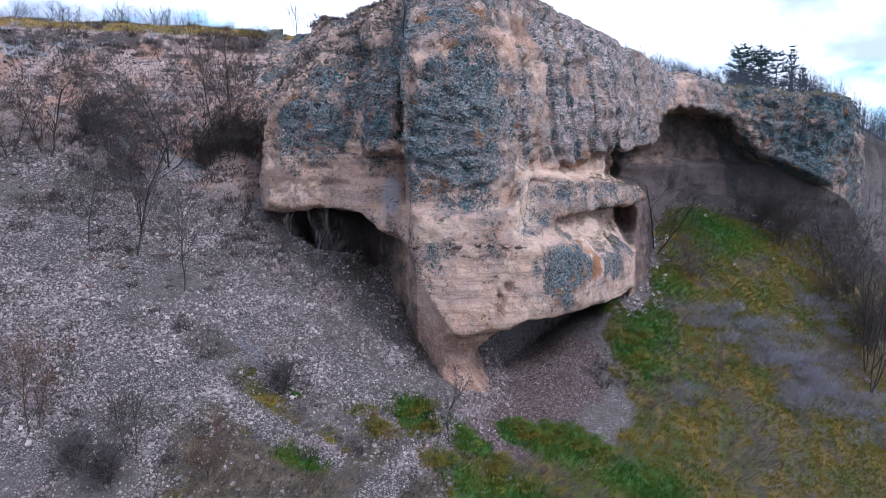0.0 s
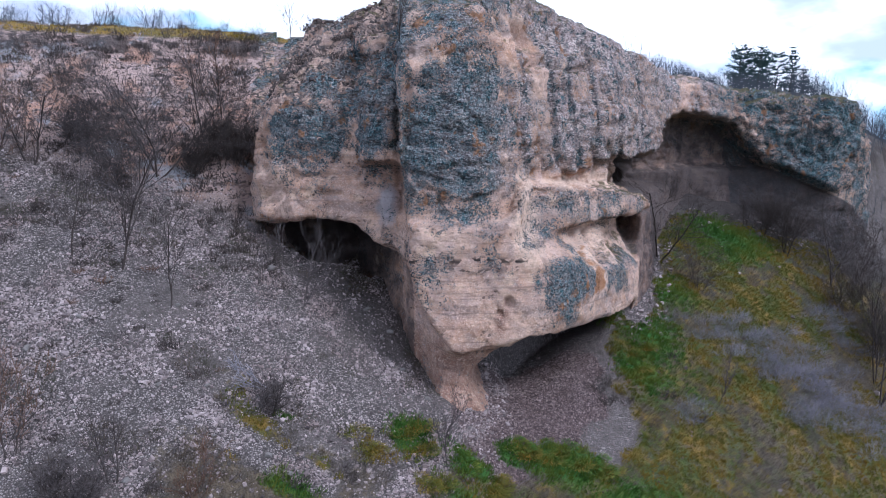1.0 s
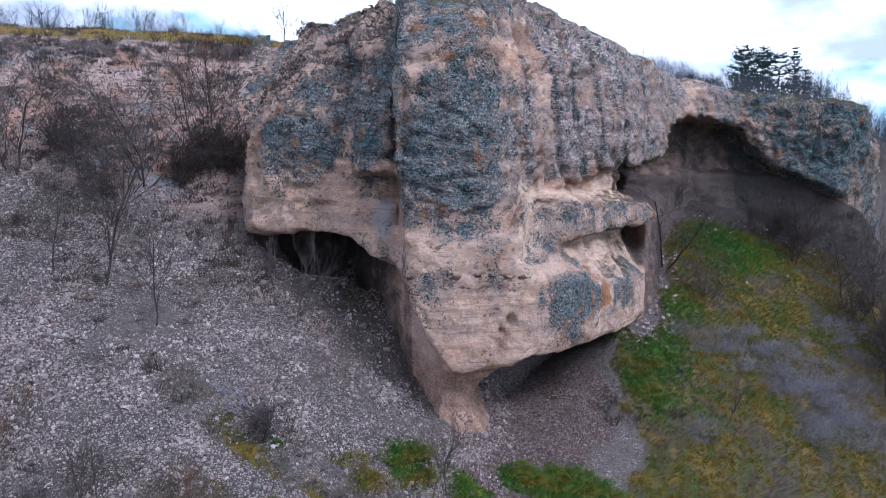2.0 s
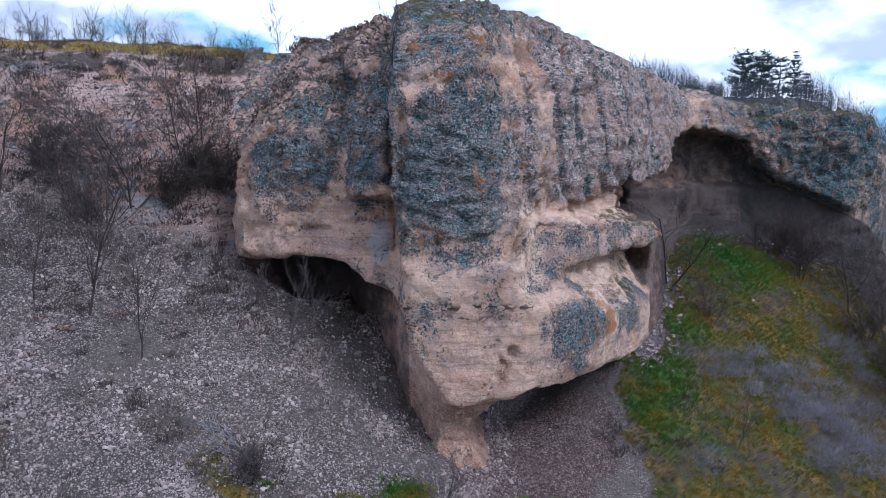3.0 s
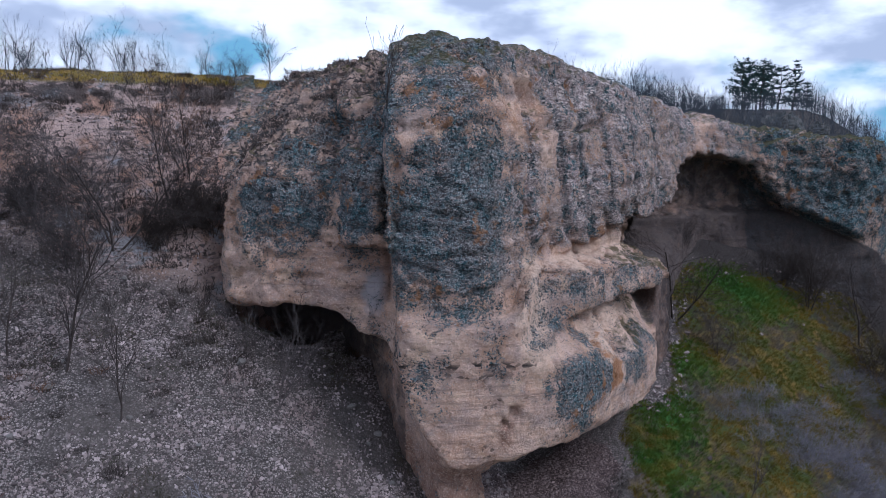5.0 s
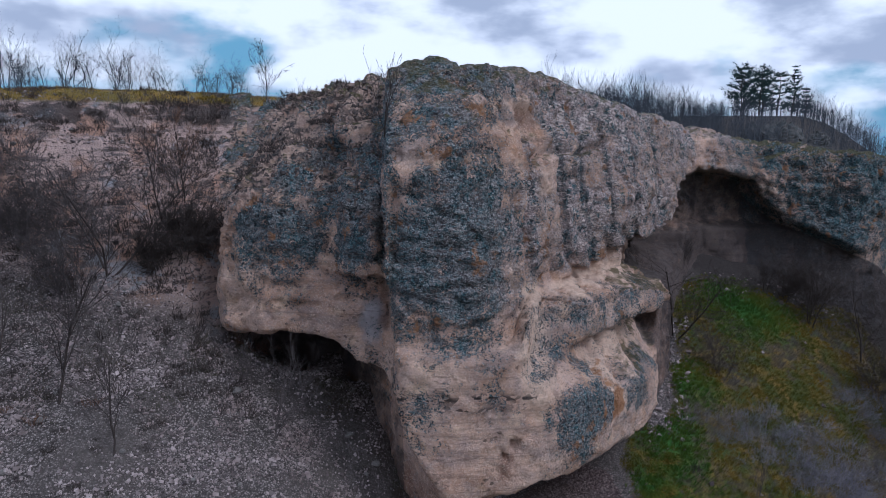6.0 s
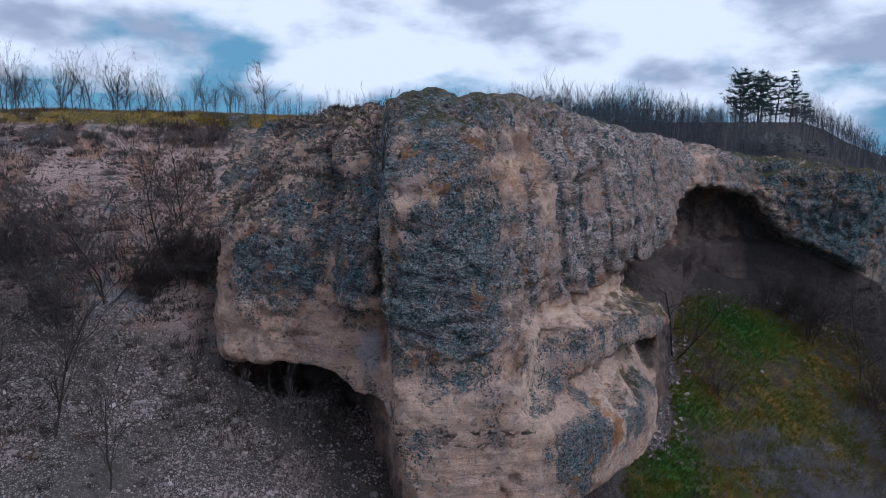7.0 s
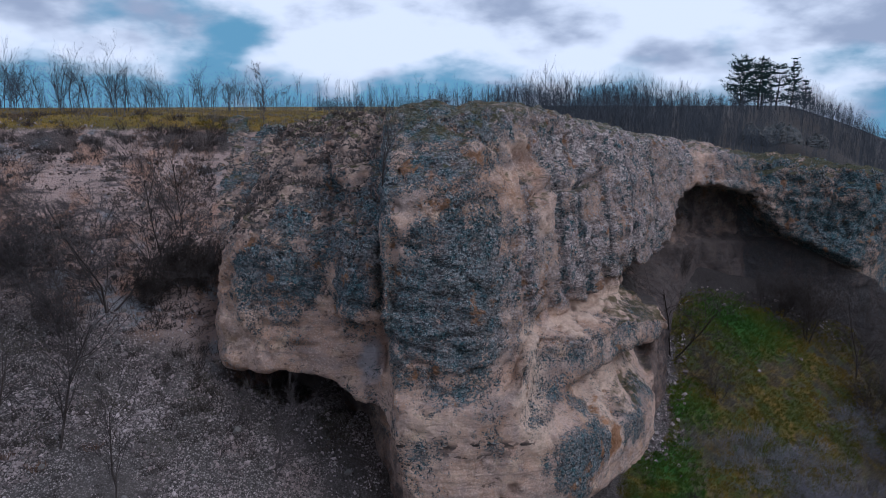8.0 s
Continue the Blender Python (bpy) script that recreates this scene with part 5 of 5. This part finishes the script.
def heath():
    """Dark low scrub dotted over the bank and the rock's shoulder, too much of it to count."""
    rng = np.random.RandomState(31)
    kinds = []
    for k in range(4):
        one = []
        for _ in range(20):
            a, r = rng.uniform(0, 6.28), math.sqrt(rng.rand()) * 0.35
            p = np.array([math.cos(a) * r, math.sin(a) * r, -0.08])
            d = np.array([math.cos(a) * r, math.sin(a) * r, 0.45]) + rng.randn(3) * 0.16
            q = p + d * rng.uniform(0.35, 0.6)
            one += [(*p, *q, 0.016, 0.011), (*q, *(q + rng.randn(3) * 0.09 + np.array([0, 0, 0.1])), 0.011, 0.006)]
        kinds.append(np.array(one))
    rows = []
    tries = 0
    while len(rows) < 470 and tries < 12000:
        tries += 1
        x, y = rng.uniform(-32, -8), rng.uniform(33.5, 52)
        if abs(x) > 0.70 * y or vnoise(np.array([[x, y, 0.0]]), 0.45, 96)[0] + 0.6 * step(43, 48, y) < rng.uniform(-0.2, 0.8):
            continue
        if not in_front(np.array([x]), np.array([y]))[0] and y < 48:
            continue
        at = np.array(on_ground(x, y, 0.02))
        if at[2] > plateau(np.array([x]), np.array([y]))[0] - 0.5:
            continue
        rows.append((at, rng.uniform(0.5, 1.3)))
    for _ in range(120):
        x, y = rng.uniform(-9, -2.5), rng.uniform(36.4, 44)
        near = cliff_verts[np.hypot(cliff_verts[:, 0] - x, cliff_verts[:, 1] - y) < 0.16]
        if len(near) and vnoise(np.array([[x, y, 0.0]]), 0.6, 94)[0] > -0.15:
            rows.append((np.array([x, y, near[:, 2].max() - 0.03]), rng.uniform(0.4, 0.9)))
    out = []
    for at, s in rows:
        k = kinds[rng.randint(4)].copy()
        c, d = math.cos(at[0] * 9), math.sin(at[0] * 9)
        R = np.array([[c, -d, 0], [d, c, 0], [0, 0, 1]])
        k[:, :3], k[:, 3:6] = k[:, :3] @ R.T * s + at, k[:, 3:6] @ R.T * s + at
        out.append(k)
    out = np.concatenate(out)
    v, f = tubes([(r[:3], r[3:6], r[6], r[7]) for r in out], 3)
    tagged(mesh_object("heath", v, f, BARK), "dark leafless scrub dotted over the bank", "scrub", kind="stuff")


# ---------------------------------------------------------------- grass
def grass_material(name, a, b, c):
    n = Net(name)
    col = n.mix(n.island(), a, b)
    col = n.mix(n.ramp(n.noise(0.5, 5, 0.65), 0.42, 0.62), col, c)
    return n.finish(col, 0.8)


LUSH = grass_material("lush_grass", (0.03, 0.085, 0.01), (0.075, 0.155, 0.02), (0.13, 0.15, 0.018))
OLIVE = grass_material("olive_grass", (0.055, 0.075, 0.010), (0.15, 0.14, 0.018), (0.21, 0.135, 0.016))
YELLOW = grass_material("yellow_grass", (0.12, 0.095, 0.012), (0.27, 0.19, 0.03), (0.26, 0.165, 0.03))
WITHERED = grass_material("withered_grass", (0.05, 0.04, 0.032), (0.13, 0.10, 0.075), (0.075, 0.075, 0.05))
STRAW = grass_material("dry_grass", (0.105, 0.083, 0.058), (0.21, 0.17, 0.125), (0.16, 0.145, 0.135))


def blades(name, p, high, mat, label, seed, lean=(0.35, -0.35), wide=0.035, per=6):
    rng = np.random.RandomState(seed)
    n = len(p) * per
    base = np.repeat(p, per, 0) + np.concatenate([rng.uniform(-0.12, 0.12, (n, 2)), np.full((n, 1), -0.02)], 1)
    h = np.repeat(high, per) * rng.uniform(0.5, 1.1, n)
    a = rng.uniform(0, 6.28, n)
    side = np.stack([np.cos(a), np.sin(a), 0 * a], 1) * wide * 0.5
    out = np.stack([lean[0] + rng.randn(n) * 0.35, lean[1] + rng.randn(n) * 0.35, np.ones(n)], 1)
    out /= np.linalg.norm(out, axis=1, keepdims=True)
    v = np.stack([base - side, base + side, base + out * h[:, None]], 1).reshape(-1, 3)
    return tagged(mesh_object(name, v, np.arange(n * 3).reshape(-1, 3), mat, smooth=False), label, "grass", kind="stuff")


def grass_cover():
    x, y, rng = scatter(140000, (-14, 31), (19, 59), 15)
    keep = (np.abs(x) < 0.69 * y + 1) & in_front(x, y)
    x, y = x[keep], y[keep]
    z = ground_height(x, y)
    m = covers(x, y, z)
    p = np.stack([x, y, z], 1)
    roll = rng.rand(len(x))
    lush = (m["lush"] > rng.uniform(0.1, 0.75, len(x))) & (m["gravel"] < 0.5)
    tone = vnoise(p, 0.6, 97) + 0.6 * vnoise(p, 2.0, 98)
    olive = ~lush & (m["grass"] > 0.25) & (tone > -0.25) & (roll < 0.9)
    straw = ~lush & ~olive & (m["turf"] > 0.3) & (roll < 0.75)
    blades("grass", p[lush], 0.16 + 0.16 * rng.rand(lush.sum()), LUSH, "lush green grass on the slope", 1, per=8, wide=0.045)
    blades("grass", p[olive], 0.10 + 0.14 * rng.rand(olive.sum()), OLIVE, "short olive and yellowish winter grass", 2, per=6, wide=0.045)
    blades("dry_grass", p[straw], 0.15 + 0.3 * rng.rand(straw.sum()), STRAW, "combed dry straw-coloured grass", 3, lean=(0.7, -0.5), wide=0.03)
    # withered tufts among the stones
    x, y, rng = scatter(60000, (-27, 1), (18, 44), 17)
    z = ground_height(x, y)
    m = covers(x, y, z)
    p = np.stack([x, y, z], 1)
    keep = in_front(x, y) & (vnoise(p, 0.55, 99) + 0.5 * vnoise(p, 1.6, 100) > 0.38) & (m["grass"] < 0.4)
    p = p[keep]
    blades("dry_grass", p, 0.08 + 0.16 * rng.rand(len(p)), WITHERED, "withered brown tufts among the stones", 6, wide=0.03, per=5)
    # plateau fringe
    x, y, rng = scatter(30000, (-46, -2), (42, 82), 16)
    z = ground_height(x, y)
    keep = (z > plateau(x, y) - 0.6)
    p = np.stack([x, y, z], 1)[keep]
    half = rng.rand(len(p)) < 0.6
    blades("grass", p[half], 0.08 + 0.14 * rng.rand(half.sum()), YELLOW, "yellowish green winter grass on the plateau", 4, lean=(0.1, 0), wide=0.06)
    blades("dry_grass", p[~half], 0.1 + 0.2 * rng.rand((~half).sum()), STRAW, "pale dry grass on the plateau", 5, lean=(0.1, 0), wide=0.05)


# ---------------------------------------------------------------- woods on the plateau
def plateau_trees():
    kinds = []
    for k in range(6):
        t = bare_tree("bare_tree", "slender leafless tree in the row on the plateau", "tree", (FARWOOD, FARWOOD), (0, 0, 0), "trees on the plateau", seed=90 + k, height=8.0, spread=0.72, stems=1, depth=4, splits=3, thin=0.007, up=0.2)
        kinds.append(t)
    rng = np.random.RandomState(21)
    first = set()
    for i in range(74):
        x, y = -47 + 31 * (i + rng.rand()) / 74, rng.uniform(61, 70)
        s = rng.uniform(0.34, 0.56) * (1.0 if x < -24 else 0.7)
        m = Matrix.Translation(on_ground(x, y, 0.1)) @ Matrix.Rotation(rng.uniform(0, 6.28), 4, "Z") @ Matrix.Diagonal((s, s, s, 1))
        k = i % 6
        if k not in first:
            first.add(k)
            kinds[k].matrix_world = m
        else:
            ob = copy_thing(kinds[k], Matrix())
            ob.matrix_world = m
    # the wood behind: too many to count
    kinds = []
    for k in range(7):
        top = rng.uniform(4.6, 5.8)
        bend = rng.uniform(-0.25, 0.25, 2)
        one = [(0, 0, 0, bend[0] * 0.5, bend[1] * 0.5, top * 0.45, 0.05, 0.035), (bend[0] * 0.5, bend[1] * 0.5, top * 0.45, *bend, top, 0.035, 0.008)]
        for _ in range(12):
            z0, a0, l0 = rng.uniform(0.6, top * 0.85), rng.uniform(0, 6.28), rng.uniform(0.8, 1.7)
            out = rng.uniform(0.25, 0.6)
            tip = np.array([math.cos(a0) * l0 * out, math.sin(a0) * l0 * out, z0 + l0 * rng.uniform(0.7, 1.0)])
            one.append((0.0, 0.05, z0, *tip, 0.018, 0.010))
            for _ in range(3):
                root = tip * np.array([0.7, 0.7, 0.93]) if rng.rand() < 0.5 else tip
                one.append((*root, tip[0] * 1.15 + rng.uniform(-0.45, 0.45), tip[1] * 1.15 + rng.uniform(-0.45, 0.45), tip[2] + rng.uniform(0.1, 0.95), 0.010, 0.004))
        kinds.append(np.array(one))
    rows = []

    def stand(count, depth, side, scale, gap=None):
        """Trees at a depth, spread sideways by a share of it, each scaled by scale(share)."""
        for _ in range(count):
            y = rng.uniform(*depth)
            share = rng.uniform(*side)
            if gap and gap[0] < share < gap[1] and y < 170:
                continue
            k = float(scale(share)) * rng.uniform(0.7, 1.2)
            s = kinds[rng.randint(7)][:: 2 if k < 0.5 else 1] * np.array([k] * 6 + [0.35 + 0.4 * k] * 2)
            c, d = math.cos(y * 7), math.sin(y * 7)
            R = np.array([[c, -d, 0], [d, c, 0], [0, 0, 1]])
            g = np.array(on_ground(share * y, y, 0.1))
            s[:, :3], s[:, 3:6] = s[:, :3] @ R.T + g, s[:, 3:6] @ R.T + g
            rows.append(s)

    stand(320, (118, 185), (-0.64, 0.44), lambda u: 0.9, (0.36, 0.52))
    # the wood's near edge, just behind the rim
    stand(760, (74, 128), (-0.16, 0.37), lambda u: np.interp(u, (-0.16, -0.02, 0.06, 0.12, 0.26, 0.33, 0.37), (0.3, 0.42, 0.5, 0.9, 0.95, 0.7, 0.45)))
    # brush between and before the stems
    stand(300, (112, 200), (-0.66, 0.60), lambda u: 0.32)
    stand(260, (100, 140), (-0.66, -0.1), lambda u: 0.3)
    stand(900, (62, 112), (0.0, 0.44), lambda u: np.interp(u, (0.0, 0.08, 0.2, 0.44), (0.12, 0.28, 0.62, 0.5)))
    # scrub round the outcrops
    stand(260, (64, 124), (0.30, 0.62), lambda u: 0.2)
    stand(220, (104, 160), (0.34, 0.52), lambda u: 0.55)
    stand(520, (66, 120), (0.47, 0.80), lambda u: 0.45)
    # right-hand slope wood, falling away
    stand(600, (96, 200), (0.47, 0.80), lambda u: 0.85)
    v, f = tubes(np.concatenate(rows), 3)
    tagged(mesh_object("woodland", v, f, FARWOOD), "grey-brown leafless wood along the plateau", "woodland", kind="stuff")


def pine(at, height, seed, slim):
    """A pine: tapered trunk, whorls of limbs that droop and turn up, and sprays of needles along them."""
    rng = np.random.RandomState(seed)
    top = tagged(new("pine_tree"), "slim dark green pine tree on the plateau" if slim < 0.8 else "broad dark green pine tree on the plateau", "tree", "pines on the plateau")
    n = 10
    pts = [np.array([0.15 * math.sin(k * 0.6 + seed), 0.12 * math.cos(k * 0.8), height * k / n]) for k in range(n + 1)]
    v, f = tubes([(pts[k], pts[k + 1], 0.18 * (1 - k / n) + 0.02, 0.18 * (1 - (k + 1) / n) + 0.02) for k in range(n)], 6)
    mesh_object("trunk", v, f, BARK, top)
    tris, limbs = [], []
    for level in range(int(height * 1.7)):
        t = 0.14 + 0.84 * (level + rng.uniform(-0.8, 0.8)) / (height * 1.7)
        turn = rng.uniform(0, 6.28)
        for k in range(rng.randint(3, 6)):
            if rng.rand() < 0.14:
                continue
            a = turn + k * 1.4 + rng.uniform(-0.4, 0.4)
            crown = min(1.0, (t - 0.02) / 0.24) * (1.04 - t) ** (0.55 if slim > 0.8 else 0.85)
            reach = height * 0.37 * slim * crown * rng.uniform(0.55, 1.15) + 0.2
            base = np.array([0, 0, height * t])
            out = np.array([math.cos(a), math.sin(a), 0.0])
            mid = base + out * reach * 0.6 + np.array([0, 0, reach * rng.uniform(-0.05, 0.15)])
            tip = base + out * reach + np.array([0, 0, reach * rng.uniform(0.1, 0.6)])
            limbs += [(base, mid, 0.035, 0.02), (mid, tip, 0.02, 0.008)]
            for q in range(int(8 + 15 * reach)):
                u = rng.uniform(0.25, 1.05)
                c = (base + (mid - base) * u / 0.6 if u < 0.6 else mid + (tip - mid) * (u - 0.6) / 0.4) + rng.randn(3) * np.array([0.15, 0.15, 0.08]) * (0.5 + 0.3 * reach)
                for _ in range(3):
                    d = rng.randn(3) + out * 0.5
                    d[2] = abs(d[2]) * 0.7
                    d = d / np.linalg.norm(d) * rng.uniform(0.18, 0.36)
                    w = np.cross(d, rng.randn(3))
                    w = w / np.linalg.norm(w) * 0.06
                    tris += [c - w, c + w, c + d]
    v, f = tubes(limbs, 3)
    mesh_object("branches", v, f, BARK, top)
    tris = np.array(tris)
    mesh_object("crown", tris, np.arange(len(tris)).reshape(-1, 3), NEEDLES, top, smooth=False)
    top.matrix_world = Matrix.Translation(at)


NEEDLES = grass_material("pine_needles", (0.03, 0.06, 0.056), (0.065, 0.105, 0.095), (0.05, 0.085, 0.08))


def tussocks():
    """Rank green tussocks where the slope is moist, each a sheaf of bent blades."""
    meshes = []
    for k in range(4):
        rng = np.random.RandomState(300 + k)
        tris = []
        for _ in range(520):
            a, r = rng.uniform(0, 6.28), rng.rand() ** 0.6 * 0.85
            p = np.array([math.cos(a) * r, math.sin(a) * r * 0.7, -0.05])
            out = np.array([math.cos(a) * r * 1.3, math.sin(a) * r * 1.3, 1.0]) + rng.randn(3) * 0.3
            q = p + out / np.linalg.norm(out) * rng.uniform(0.15, 0.42) * (1.1 - r)
            tip = q + (out * np.array([1, 1, 0.2]) + rng.randn(3) * 0.25) * 0.16
            w = np.array([-math.sin(a), math.cos(a), 0]) * 0.022
            tris += [p - w, p + w, q, q - w * 0.7, q + w * 0.7, tip]
        ob = mesh_object("tussock", np.array(tris), np.arange(len(tris)).reshape(-1, 3), LUSH if k < 2 else OLIVE, smooth=False)
        meshes.append(ob.data)
        bpy.data.objects.remove(ob)
    rng = np.random.RandomState(310)
    for gx, gy, rx, ry, count in [(2.7, 30.7, 0.5, 0.4, 5), (5.2, 30.6, 2.4, 0.8, 16), (-1.5, 28.3, 0.9, 0.5, 6), (1.0, 28.5, 1.4, 0.7, 7), (-3.8, 27.3, 1.2, 0.5, 4), (-0.9, 26.6, 1.2, 0.5, 4), (10.6, 38.6, 0.8, 2.6, 12), (3.5, 27.2, 2.4, 0.8, 10)]:
        for _ in range(count):
            a, r = rng.uniform(0, 6.28), math.sqrt(rng.rand())
            x, y = gx + math.cos(a) * r * rx, gy + math.sin(a) * r * ry
            k = rng.randint(4) if gx > 2 else rng.randint(1, 4)
            s = rng.uniform(0.5, 1.05)
            ob = new("tussock", meshes[k])
            ob.matrix_world = Matrix.Translation(on_ground(x, y)) @ Matrix.Rotation(rng.uniform(0, 6.28), 4, "Z") @ Matrix.Diagonal((s, s, s * rng.uniform(0.7, 1.1), 1))
            tagged(ob, "rank green grass tussock below the cliff" if k < 2 else "yellowish grass tussock below the cliff", "grass tussock", "tussocks below the cliff")


hillside_trees()
low_shrubs()
tussocks()
heath()
grass_cover()
plateau_trees()
for px, py, ph, ps, pw in [(63.4, 158, 10.8, 1, 1.2), (65.2, 161, 12.0, 2, 1.2), (67.0, 157, 10.8, 3, 1.05), (69.2, 161, 11.4, 7, 0.95), (71.8, 159, 10.0, 4, 1.0), (75.4, 160, 11.2, 5, 0.7), (79.2, 162, 7.6, 6, 0.8)]:
    pine(on_ground(px, py, 0.1), ph, ps, pw)
